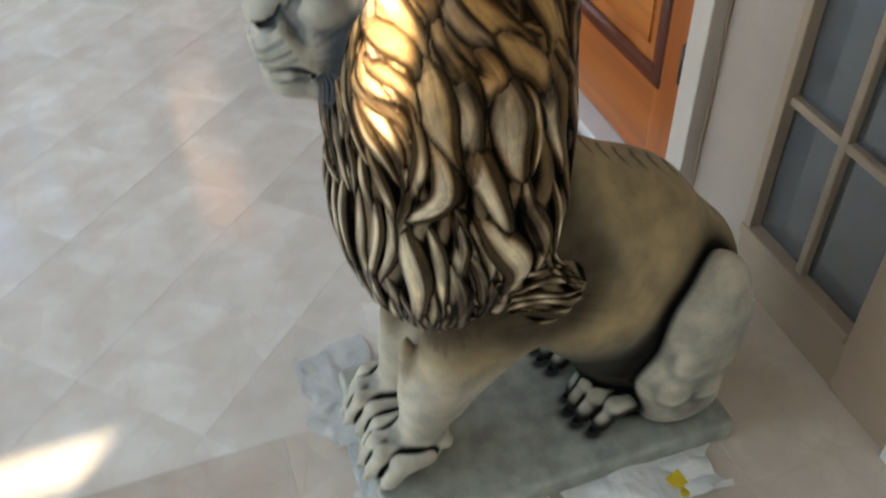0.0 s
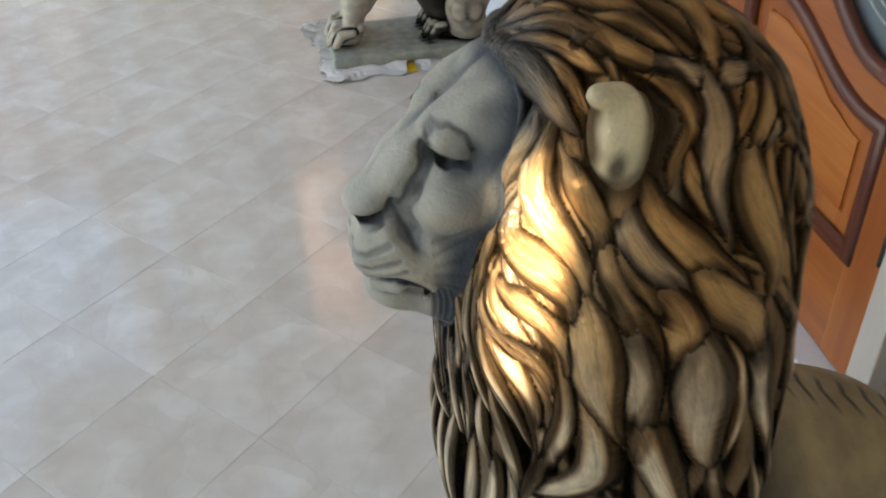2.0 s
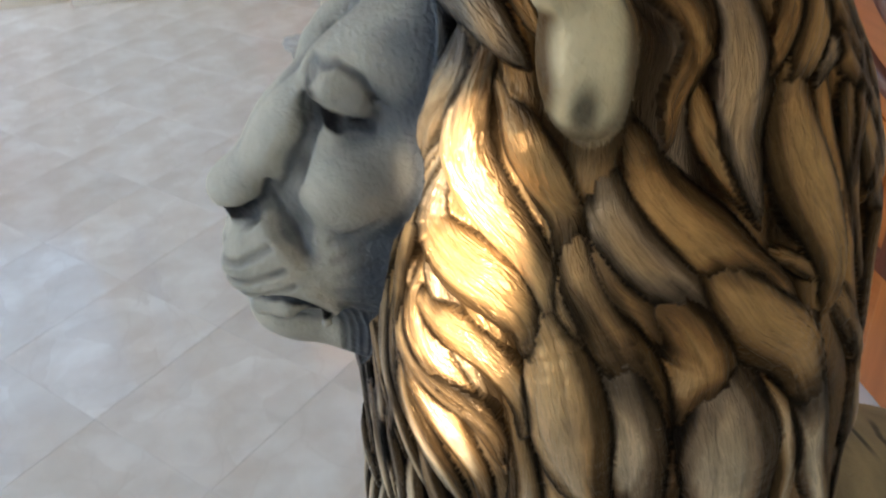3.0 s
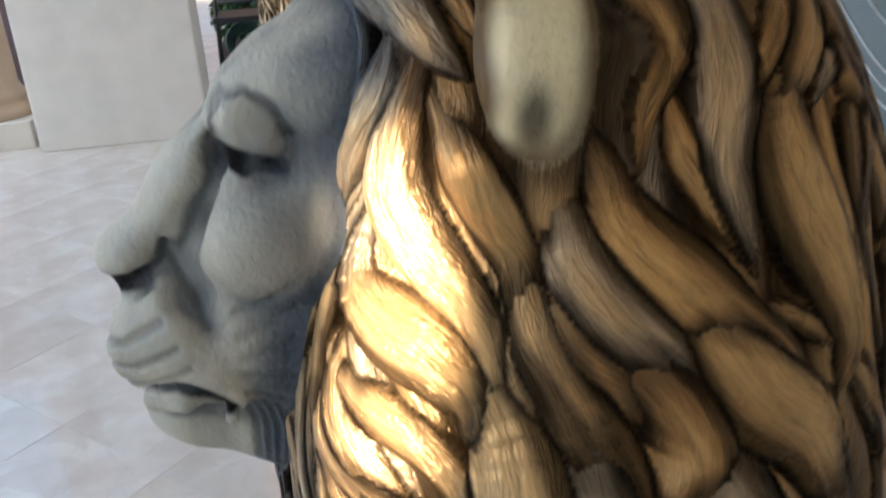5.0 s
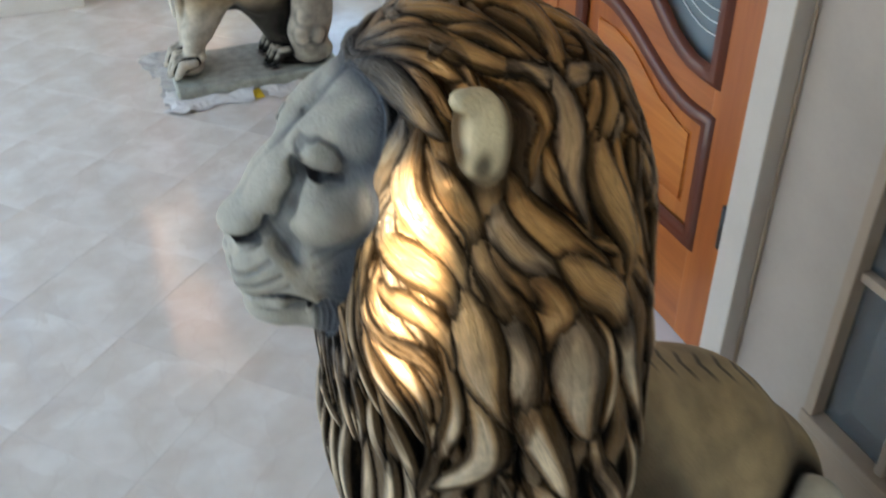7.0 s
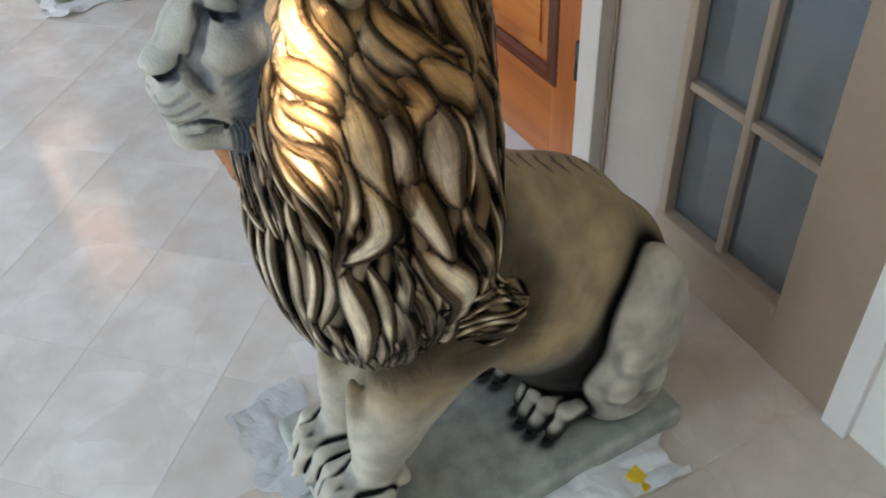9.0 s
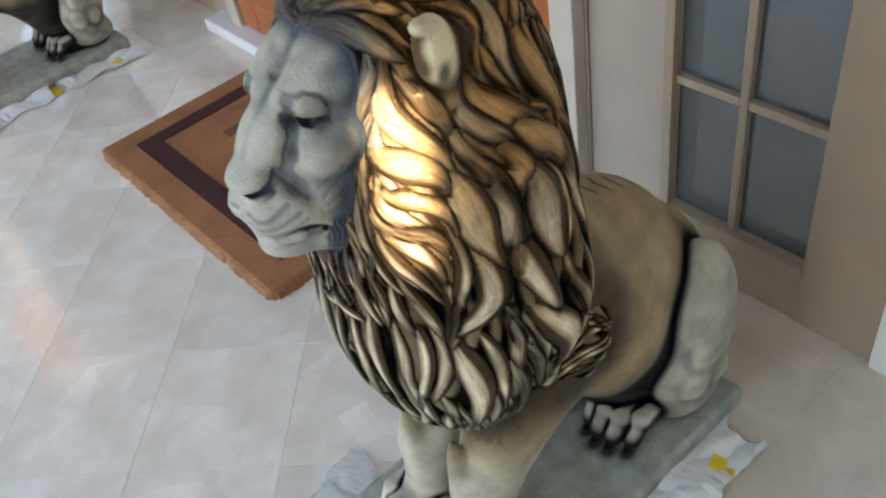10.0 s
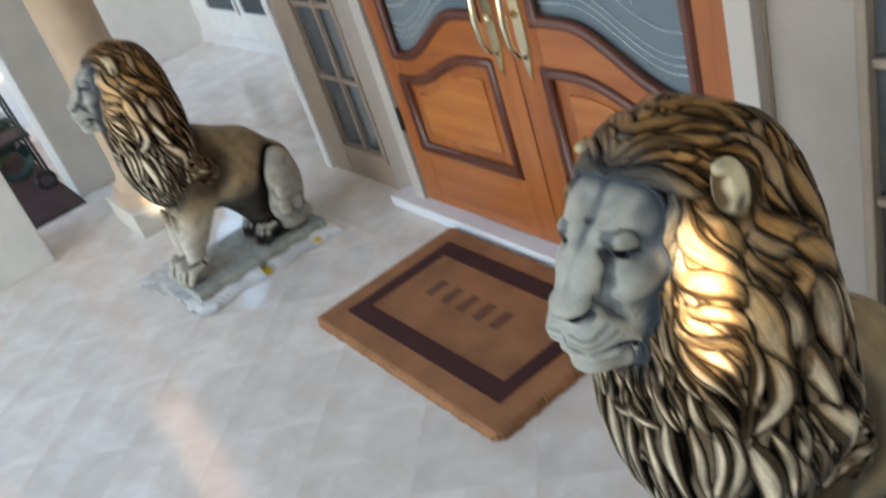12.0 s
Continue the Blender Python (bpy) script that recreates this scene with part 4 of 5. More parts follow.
cloud = 0.5 + 0.5 * np.sin(pz * 74 + 1.9 * np.sin(pv * 51 + 0.7) + 1.3) * np.sin(pv * 63 + 1.6 * np.sin(pz * 47))
cheek = (1 - step(pv, 0.33, 0.365)) * (1 - 0.9 * step(pz, 1.06, 1.085) * (1 - step(pu, 0.05, 0.075)))
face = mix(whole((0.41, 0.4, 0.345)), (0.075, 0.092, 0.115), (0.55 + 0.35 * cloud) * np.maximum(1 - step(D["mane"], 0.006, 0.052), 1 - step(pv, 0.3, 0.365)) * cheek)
socket = [(0.0, 0.356, 1.066), (0.0, 0.338, 1.036), (0.0, 0.318, 1.038), (0.0, 0.308, 1.062)]
face = mix(face, (0.05, 0.062, 0.08), 0.85 * stroke(socket, 0.004, 0.022) * (pu > 0.03))
face = mix(face, (0.13, 0.15, 0.17), 0.7 * stroke([(0.0, 0.356, 1.04), (0.0, 0.366, 1.0), (0.0, 0.36, 0.965), (0.0, 0.345, 0.94)], 0.004, 0.022) * (pu > 0.02))
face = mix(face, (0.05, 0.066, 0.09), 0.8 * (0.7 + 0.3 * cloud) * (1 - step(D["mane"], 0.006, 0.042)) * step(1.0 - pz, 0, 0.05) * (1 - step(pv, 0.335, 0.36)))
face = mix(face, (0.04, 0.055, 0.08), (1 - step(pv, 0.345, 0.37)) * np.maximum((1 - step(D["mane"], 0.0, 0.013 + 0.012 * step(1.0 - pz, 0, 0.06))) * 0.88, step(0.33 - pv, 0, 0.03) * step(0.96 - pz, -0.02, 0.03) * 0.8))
face = mix(face, (0.06, 0.07, 0.085), 0.7 * stroke([(0.0, 0.37, 0.93), (0.0, 0.358, 0.912), (0.0, 0.35, 0.89)], 0.003, 0.016) * (pu > 0.035))

dark, line_wash = (0.01, 0.009, 0.01), (0.05, 0.055, 0.07)
sunk = np.zeros(len(verts))
for share, pts in BROWS:
    near_line = stroke(pts, 0.0006, 0.0038) * np.where(max(p[0] for p in pts) > 0.02, step(pu, 0.004, 0.012), 1.0) * np.where(pts[0][2] > 1.0, step(pu + (pts[0][0] < 0.01), 0.026, 0.034), 1.0)
    face = mix(face, line_wash, share * near_line)
    sunk = np.maximum(sunk, share * near_line)
verts = verts - nrm * (up_side * in_head * 0.0035 * sunk)[:, None]
face = mix(face, dark, np.maximum.reduce([
    np.maximum(stroke(EYE_SLIT, 0.0032, 0.0058), stroke(EYE_SLIT[:2], 0.005, 0.008)) * step(pu, 0.03, 0.037),
    0.8 * stroke([(0.046, 0.351, 1.066), (0.05, 0.351, 1.046)], 0.003, 0.008) * step(pu, 0.03, 0.037),
    stroke(NOSE_UNDER, 0.0045, 0.0085) * (pu < 0.042),
    0.8 * stroke(MOUTH, 0.0022, 0.005), stroke(MOUTH[3:], 0.0045, 0.0085)]))
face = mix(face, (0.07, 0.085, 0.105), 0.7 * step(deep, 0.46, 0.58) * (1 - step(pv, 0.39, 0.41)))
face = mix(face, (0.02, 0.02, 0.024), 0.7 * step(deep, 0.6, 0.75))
ears = mix(whole((0.68, 0.57, 0.36)), (0.13, 0.075, 0.03), step(pv - 0.229, 0, 0.006) * step(1.138 - pz, 0, 0.008) * (pu > 0.13))
ears = mix(ears, (0.07, 0.055, 0.035), 0.9 * (1 - step(np.sqrt(((pv - 0.219) / 0.008) ** 2 + ((pz - 1.085) / 0.018) ** 2), 0.3, 1.3)))
ears = mix(ears, (0.16, 0.1, 0.045), 0.85 * np.maximum(step(0.206 - pv, 0, 0.014), step(1.08 - pz, 0, 0.018)))
ears = mix(ears, (0.12, 0.075, 0.035), 0.8 * (1 - step(D["mane"], 0.002, 0.012)))
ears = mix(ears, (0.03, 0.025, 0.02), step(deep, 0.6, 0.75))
# slab darker round paws and body: black paint and contact shade in one colour
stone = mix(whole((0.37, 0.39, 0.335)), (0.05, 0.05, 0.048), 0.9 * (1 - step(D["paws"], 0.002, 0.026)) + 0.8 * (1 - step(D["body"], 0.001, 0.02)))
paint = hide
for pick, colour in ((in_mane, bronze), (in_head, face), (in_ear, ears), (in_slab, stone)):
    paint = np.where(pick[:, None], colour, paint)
far_ear = (in_ear & (verts[:, 0] < 0))[:, None] * np.array([0.024, -0.015, -0.014])
verts = verts + far_ear
lean_of = 0.023 * step(pz, 0.6, 0.9)      # the head leans a little to its right
lion_mesh = grid_mesh("lion_statue", np.stack([verts[:, 0] - lean_of, -verts[:, 1], verts[:, 2] + 6.0 * lean_of * np.minimum(verts[:, 0], 0)], 1), quads[:, ::-1])
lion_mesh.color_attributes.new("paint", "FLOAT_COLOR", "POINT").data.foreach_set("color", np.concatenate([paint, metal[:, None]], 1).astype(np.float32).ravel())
hair = np.stack([across, along, np.where(in_mane, 1.0, 0.0)], 1)
lion_mesh.attributes.new("hair", "FLOAT_VECTOR", "POINT").data.foreach_set("vector", hair.astype(np.float32).ravel())
lion_mesh.materials.append(LION)
lion = tagged(new("lion_statue", lion_mesh), "seated gold-maned painted stone lion statue beside the mat", "statue", "lions flanking the door")
lion.matrix_basis = pose(1.565, -0.595, 0)
twin = tagged(copy_thing(lion, pose(-1.06, -0.64, 0)), "smaller seated gold-maned painted stone lion statue near the column")
twin.scale = (0.875, 0.875, 0.89)

# ---- floor ----
WY = 0.03            # face of the house wall
C = 0.265            # middle of the double door
floor = setting(finish(box(-4.8, 4.4, -4.6, 1.2, -0.2, -0.0008), "floor", GROUT), "polished cream marble porch floor", "floor")
setting(finish(box(-40, 40, -40, 30, -0.5, -0.21), "ground", PAVING), "pale paved ground outside the porch", "ground")


def tile_mesh(poly, name="tile", stone=None):
    """A marble tile on an outline, its upper edge eased."""
    cx, cy = sum(p[0] for p in poly) / len(poly), sum(p[1] for p in poly) / len(poly)
    bm = bmesh.new()
    rings = []
    for shrink, z in ((0.0, -0.01), (0.0, -0.0005), (0.0008, 0.0)):
        ring = []
        for x, y in poly:
            d = math.hypot(x - cx, y - cy)
            s = 1 - shrink / max(d, 0.01)
            ring.append(bm.verts.new((cx + (x - cx) * s, cy + (y - cy) * s, z)))
        rings.append(ring)
    for a, b in zip(rings[:-1], rings[1:]):
        for i in range(len(poly)):
            j = (i + 1) % len(poly)
            bm.faces.new((a[i], a[j], b[j], b[i]))
    bm.faces.new(rings[-1])
    made = bpy.data.meshes.new(name)
    bmesh.ops.recalc_face_normals(bm, faces=bm.faces)
    bm.to_mesh(made)
    bm.free()
    made.materials.append(stone or MARBLE)
    return made


def clipped(poly, nx, ny, d):
    """The part of an outline where nx * x + ny * y <= d."""
    out = []
    for (ax, ay), (bx, by) in zip(poly, poly[1:] + poly[:1]):
        fa, fb = nx * ax + ny * ay - d, nx * bx + ny * by - d
        if fa <= 0:
            out.append((ax, ay))
        if (fa < 0) != (fb < 0) and fa != fb:
            t = fa / (fa - fb)
            out.append((ax + t * (bx - ax), ay + t * (by - ay)))
    return out


TILE, GAP = 0.345, 0.0005
EDGE_X, EDGE_Y = 1.455, -0.265      # where the diagonal field meets the straight border


def lay_floor():
    half = TILE / 2 - GAP
    root = math.sqrt(0.5)
    whole_tile = tile_mesh([((a - b) * root, (a + b) * root) for a, b in ((-half, -half), (half, -half), (half, half), (-half, half))])
    far = []
    for i in range(-26, 20):
        for j in range(-20, 26):
            c1, c2 = 0.10 + (i + 0.5) * TILE, 0.145 + (j + 0.5) * TILE      # along (1,1) and (1,-1)
            x, y = (c1 + c2) * root, (c1 - c2) * root
            poly = [(x + (a - b) * root, y + (a + b) * root) for a, b in ((-half, -half), (half, -half), (half, half), (-half, half))]
            if not (-4.9 < x < EDGE_X + 0.3 and -4.7 < y < EDGE_Y + 0.3):
                continue
            cut = clipped(clipped(clipped(clipped(poly, 1, 0, EDGE_X - GAP), 0, 1, EDGE_Y - GAP), -1, 0, 4.8), 0, -1, 4.6)
            if len(cut) < 3:
                continue
            area = abs(sum(p[0] * q[1] - q[0] * p[1] for p, q in zip(cut, cut[1:] + cut[:1]))) / 2
            if area < 0.002:
                continue
            if -2.6 < x and y > -2.6:
                if abs(area - 4 * half * half) < 1e-5:
                    ob = new("tile", whole_tile)
                    ob.matrix_basis = pose(x, y, 0)
                else:
                    ob = new("tile", tile_mesh(cut))
                ob.parent = floor
            else:
                far.append(cut)
    step_b = 0.415
    for i in range(0, 7):
        for j in range(-11, 3):
            x0, y0 = EDGE_X + i * step_b, EDGE_Y + j * step_b
            cut = clipped([(x0 + GAP, y0 + GAP), (x0 + step_b - GAP, y0 + GAP), (x0 + step_b - GAP, y0 + step_b - GAP), (x0 + GAP, y0 + step_b - GAP)], 0, 1, 0.045)
            if len(cut) >= 3 and x0 < 4.3:
                new("tile", tile_mesh(cut, stone=MARBLE_EDGE)).parent = floor
    for i in range(-16, 0):
        for j in range(0, 3):
            x0, y0 = EDGE_X + i * step_b, EDGE_Y + j * step_b
            cut = [(x0 + GAP, y0 + GAP), (x0 + step_b - GAP, y0 + GAP), (x0 + step_b - GAP, y0 + step_b - GAP), (x0 + GAP, y0 + step_b - GAP)]
            if x0 > -1.7:
                cut = clipped(cut, 0, 1, 0.045)
            if len(cut) >= 3 and x0 > -4.8:
                new("tile", tile_mesh(cut)).parent = floor
    bm = bmesh.new()
    for cut in far:
        low = [bm.verts.new((x, y, -0.01)) for x, y in cut]
        top = [bm.verts.new((x, y, 0.0)) for x, y in cut]
        bm.faces.new(top)
        for i in range(len(cut)):
            j = (i + 1) % len(cut)
            bm.faces.new((low[i], low[j], top[j], top[i]))
    tagged(part("far_tiles", bm, MARBLE, floor), kind="stuff")


# ---- house front: double door, sidelights, casings ----
def arch(s, z0, z1, a, b, n=14):
    """The wave of the door's rails: from z0 at the hinge side a to z1 at the lock side b."""
    pts = []
    for i in range(n + 1):
        t = i / n
        rise = 0.5 - 0.5 * math.cos(math.pi * min(1, max(0, (t - 0.08) / 0.72)))
        pts.append((a + (b - a) * t, z0 + (z1 - z0) * rise))
    return pts


def plate(outline, y0, y1):
    """A flat piece with an outline in x and z, from y0 back to y1."""
    bm = bmesh.new()
    f = [bm.verts.new((x, y0, z)) for x, z in outline]
    r = [bm.verts.new((x, y1, z)) for x, z in outline]
    bm.faces.new(f)
    bm.faces.new(r[::-1])
    for i in range(len(outline)):
        j = (i + 1) % len(outline)
        bm.faces.new((f[j], f[i], r[i], r[j]))
    return bm


def moulding(outline, y, w=0.02, out=0.018):
    """A raised half-round frame that follows an outline in x and z, standing out from y."""
    bm = bmesh.new()
    n = len(outline)
    rings = []
    for i, (x, z) in enumerate(outline):
        (ax, az), (bx, bz) = outline[i - 1], outline[(i + 1) % n]
        d1, d2 = Vector((x - ax, z - az)), Vector((bx - x, bz - z))
        d1.normalize(), d2.normalize()
        nrm = Vector((-(d1.y + d2.y), d1.x + d2.x))
        nrm = nrm / max(nrm.length, 1e-6) / max(0.5, math.sqrt(max(0.05, (1 + d1.dot(d2)) / 2)))
        ring = []
        for k, (o, h) in enumerate(((-1, 0.0), (-0.9, 0.5), (-0.45, 1.0), (0.1, 0.75), (0.4, 0.95), (0.8, 0.45), (1, 0.0))):
            ring.append(bm.verts.new((x + nrm.x * w * o, y - out * h, z + nrm.y * w * o)))
        rings.append(ring)
    for a, b in zip(rings, rings[1:] + rings[:1]):
        for k in range(6):
            bm.faces.new((a[k], b[k], b[k + 1], a[k + 1]))
    return bm


def tube(points, radius, seg=8, bm=None):
    """A round bar along points."""
    bm = bm or bmesh.new()
    rings = []
    for i, p in enumerate(points):
        p = Vector(p)
        d = (Vector(points[min(i + 1, len(points) - 1)]) - Vector(points[max(i - 1, 0)])).normalized()
        side = d.orthogonal().normalized()
        up = d.cross(side)
        r = radius[i] if isinstance(radius, (list, tuple)) else radius
        rings.append([bm.verts.new(p + (side * math.cos(2 * math.pi * k / seg) + up * math.sin(2 * math.pi * k / seg)) * r) for k in range(seg)])
    for a, b in zip(rings[:-1], rings[1:]):
        for k in range(seg):
            bm.faces.new((a[k], a[(k + 1) % seg], b[(k + 1) % seg], b[k]))
    bm.faces.new(rings[0][::-1])
    bm.faces.new(rings[-1])
    return bm


def door_leaf(s, name):
    """One leaf of the entrance door; s: -1 with its hinges at smaller x, 1 at larger x."""
    X = lambda d: C + s * d          # d: distance from the middle of the doorway
    leaf = setting(new(name), "varnished mahogany entrance door leaf with a glazed top", "door")
    order = (lambda pts: pts) if s > 0 else (lambda pts: pts[::-1])
    part("stile", box(*sorted((X(0.685), X(0.792))), 0.0, 0.045, 0.052, 2.12, 0.003), DOORWOOD, leaf)
    part("stile", box(*sorted((X(0.003), X(0.13))), 0.0, 0.045, 0.052, 2.12, 0.003), DOORWOOD, leaf)
    part("bottom_rail", box(*sorted((X(0.13), X(0.685))), 0.002, 0.043, 0.052, 0.315), DOORRAIL, leaf)
    part("top_rail", box(*sorted((X(0.13), X(0.685))), 0.002, 0.043, 1.96, 2.12), DOORRAIL, leaf)
    low, high = arch(s, 0.605, 0.725, X(0.685), X(0.13)), arch(s, 0.7, 0.885, X(0.685), X(0.13))
    part("lock_rail", plate(order(low + high[::-1]), 0.002, 0.043), DOORRAIL, leaf)
    panel_line = [(X(0.13), 0.315), (X(0.685), 0.315)] + low
    part("panel", plate(order(panel_line), 0.012, 0.035), DOORWOOD, leaf)
    inner = [(X(0.2), 0.375), (X(0.62), 0.375)] + arch(s, 0.55, 0.66, X(0.62), X(0.2), 10)
    raised = plate(order(inner), 0.006, 0.0125)
    bmesh.ops.bevel(raised, geom=[e for e in raised.edges if abs(e.verts[0].co.y - 0.006) < 1e-4 and abs(e.verts[1].co.y - 0.006) < 1e-4], offset=0.005, segments=2, affect="EDGES")
    part("raised_field", raised, DOORWOOD2, leaf)
    part("panel_moulding", moulding(order(panel_line), 0.004), DARKWOOD, leaf, "dark wooden moulding round the panel", True)
    glass_line = arch(s, 0.7, 0.885, X(0.685), X(0.13)) + [(X(0.13), 1.96), (X(0.685), 1.96)]
    part("glass", plate(order(glass_line), 0.02, 0.026), LEADED, leaf, "leaded grey glass pane")
    part("glass_moulding", moulding(order(glass_line), 0.004), DARKWOOD, leaf, "dark wooden moulding round the glass", True)
    came = bmesh.new()
    for rise in (0.05, 0.075, 0.1, 0.165):
        pts = [(x, 0.017, z + rise + 0.04 * abs(x - X(0.13))) for x, z in arch(s, 0.7, 0.885, X(0.67), X(0.145), 18)]
        tube(pts, 0.0016, 5, came)
    # upright lines drawn for reflections in the pane
    for d in (0.29, 0.5):
        tube([(X(d), 0.017, 0.95), (X(d), 0.017, 1.94)], 0.0016, 5, came)
    part("pane_line", came, CAME, leaf, "pale curved etched lines and upright drawn reflections in the glass")
    for z in (0.42, 1.15, 1.85):
        part("hinge", tube([(X(0.796), -0.008, z - 0.05), (X(0.796), -0.008, z + 0.05)], 0.009, 10), BLACK, leaf, "black hinge barrel", True)
    hx = X(0.066)
    rose = [(hx - 0.012, 0.74), (hx, 0.69), (hx + 0.012, 0.74), (hx + 0.024, 0.8), (hx + 0.024, 1.1), (hx, 1.15), (hx - 0.024, 1.1), (hx - 0.024, 0.8)]
    bm = plate(rose, -0.008, 0.0)
    bmesh.ops.bevel(bm, geom=[e for e in bm.edges if e.verts[0].co.y < -0.007 and e.verts[1].co.y < -0.007], offset=0.003, segments=2, affect="EDGES")
    plate_ob = part("handle_plate", bm, BRASS, leaf, "pointed polished brass handle plate")
    grip = [(hx, -0.006, 0.77), (hx, -0.03, 0.785), (hx, -0.055, 0.83), (hx, -0.06, 0.9), (hx, -0.052, 0.97), (hx, -0.03, 1.01), (hx, -0.006, 1.02)]
    part("grip", tube(grip, [0.008, 0.008, 0.009, 0.011, 0.009, 0.008, 0.008], 10), BRASS, plate_ob, "polished brass door pull", True)
    ball = bmesh.new()
    bmesh.ops.create_uvsphere(ball, u_segments=14, v_segments=10, radius=0.014, matrix=Matrix.Translation((hx - 0.03 * s, -0.03, 0.9)))
    part("thumb_latch", ball, BRASS, plate_ob, "polished brass latch knob", True)
    return leaf


door_leaf(-1, "door_1")
door_leaf(1, "door_2")
setting(finish(box(C - 1.0, C + 1.0, -0.066, 0.05, 0.0, 0.048, 0.005), "sill", SILL), "white marble door sill", "sill")


def casing(name, x0, x1, y0, y1, z0, z1, mat, label):
    return setting(finish(box(x0, x1, y0, y1, z0, z1, 0.004), name, mat), label, "trim")


def sidelight(s, name):
    """Glazed side window with muntins; s: -1 on the side of smaller x."""
    X = lambda d: C + s * d
    R = lambda a, b: sorted((X(a), X(b)))
    side = setting(new(name), "painted wooden sidelight with small panes", "window")
    part("panel", box(*R(0.875, 1.085), WY, WY + 0.12, 0, 2.45, 0.002), TRIM, side)
    part("stile", box(*R(1.088, 1.112), WY - 0.006, WY + 0.1, 0.13, 2.45, 0.003), TRIM2, side)
    part("post", box(*R(1.46, 1.64), WY - 0.004, WY + 0.14, 0, 2.45, 0.003), TRIM2, side)
    part("bottom_rail", box(*R(1.085, 1.46), WY, WY + 0.1, 0, 0.135, 0.003), TRIM2, side)
    part("sill_bead", box(*R(1.085, 1.46), WY - 0.012, WY + 0.05, 0.135, 0.165, 0.006), TRIM2, side)
    part("top_rail", box(*R(1.085, 1.46), WY, WY + 0.1, 2.2, 2.45, 0.003), TRIM2, side)
    part("muntin", box(*R(1.266, 1.286), WY + 0.005, WY + 0.045, 0.165, 2.2, 0.004), TRIM2, side)
    for k in range(1, 6):
        z = 0.165 + 0.34 * k
        part("muntin", box(*R(1.112, 1.266), WY + 0.006, WY + 0.045, z - 0.01, z + 0.01, 0.004), TRIM2, side)
        part("muntin", box(*R(1.286, 1.46), WY + 0.006, WY + 0.045, z - 0.01, z + 0.01, 0.004), TRIM2, side)
    for k in range(6):
        z0, z1 = 0.165 + 0.34 * k + (0.01 if k else 0), 0.165 + 0.34 * (k + 1) - 0.01
        for a, b in ((1.112, 1.266), (1.286, 1.46)):
            part("pane", box(*R(a, b), WY + 0.024, WY + 0.029, z0, min(z1, 2.2)), GLASS, side)
    return side


sidelight(-1, "window_1")
sidelight(1, "window_2")
for s in (-1, 1):
    X = lambda d: C + s * d
    R = lambda a, b: sorted((X(a), X(b)))
    casing("door_casing", *R(0.802, 0.872), WY - 0.045, WY + 0.1, 0.0, 2.2, JAMB, "pale painted door casing")
    casing("casing_strip", *R(0.8725, 0.881), WY - 0.007, WY - 0.0005, 0.0, 2.2, TRIM2, "narrow brown strip beside the door casing")
    casing("corner_trim", *R(1.643, 1.7), WY - 0.02, WY + 0.16, 0.0, 2.9, WHITE, "white painted corner trim")
setting(finish(box(C - 1.64, C + 1.64, WY + 0.001, WY + 0.14, 2.452, 2.9), "wall_north", STUCCO), "cream wall over the entrance", "wall")
setting(finish(box(C - 0.87, C + 0.87, WY - 0.03, WY + 0.1, 2.2, 2.45), "door_head", JAMB), "pale painted door head", "trim")
setting(finish(box(C + 1.7, 4.4, WY, WY + 0.2, 0, 2.9), "wall_northeast", STUCCO), "cream stucco house wall", "wall")
# dim hall behind the glass
setting(finish(box(-2.2, 2.8, 0.18, 4.0, -0.06, -0.004), "hall_floor", HALLFLOOR), "pale tiled hall floor indoors", "floor")
setting(finish(box(-2.2, 2.8, 4.0, 4.1, 0, 2.9), "wall_hall", DARKROOM), "dim hall wall indoors", "wall")
for x0, x1 in ((-2.2, -2.1),):
    setting(finish(box(x0, x1, 1.2, 4.0, 0, 2.9), "wall_hall_side", DARKROOM), "dim hall side wall indoors", "wall")
setting(finish(box(-2.2, 2.8, 0.18, 4.1, 2.7, 2.8), "hall_ceiling", DARKROOM), "dim hall ceiling indoors", "ceiling")
# recess beside the entrance
setting(finish(box(C - 1.9, C - 1.7, WY + 0.161, 0.86, 0, 2.9), "wall_return", STUCCO), "cream return wall beside the entrance", "wall")
setting(finish(box(-5.0, C - 1.9, 0.86, 1.05, 0, 2.9), "wall_recess", STUCCO), "cream wall of the recess", "wall")
setting(finish(box(-4.9, C - 1.9, 0.84, 0.858, 0, 0.09, 0.004), "baseboard", WHITE), "white baseboard", "trim")
setting(finish(box(-5.1, -4.8, -0.6, 1.05, 0, 1.25), "wall_west", STUCCO), "low cream end wall of the porch", "wall")


def shutter_window(x0, x1, z0, z1):
    win = setting(new("window_3"), "dark window with a pale frame in the recess wall", "window")
    part("pane", box(x0, x1, 0.852, 0.86, z0, z1), GLASS, win)
    w = 0.03
    for a, b, c, d in ((x0 - w, x1 + w, z0 - w, z0), (x0 - w, x1 + w, z1, z1 + w), (x0 - w, x0, z0, z1), (x1, x1 + w, z0, z1)):
        part("frame", box(a, b, 0.835, 0.86, c, d, 0.004), WHITE, win)


shutter_window(-4.4, -3.9, 0.31, 1.9)
shutter_window(-3.75, -3.25, 0.31, 1.9)

# ---- pier, columns ----
setting(finish(box(-2.55, -2.1, -2.0, -1.245, 0, 2.9, 0.01), "pier", STUCCO), "cream stucco pier", "pier")
setting(finish(box(-3.1, -2.78, -0.9, -0.62, 0, 2.9, 0.01), "pier_west", STUCCO), "cream stucco post", "pier")


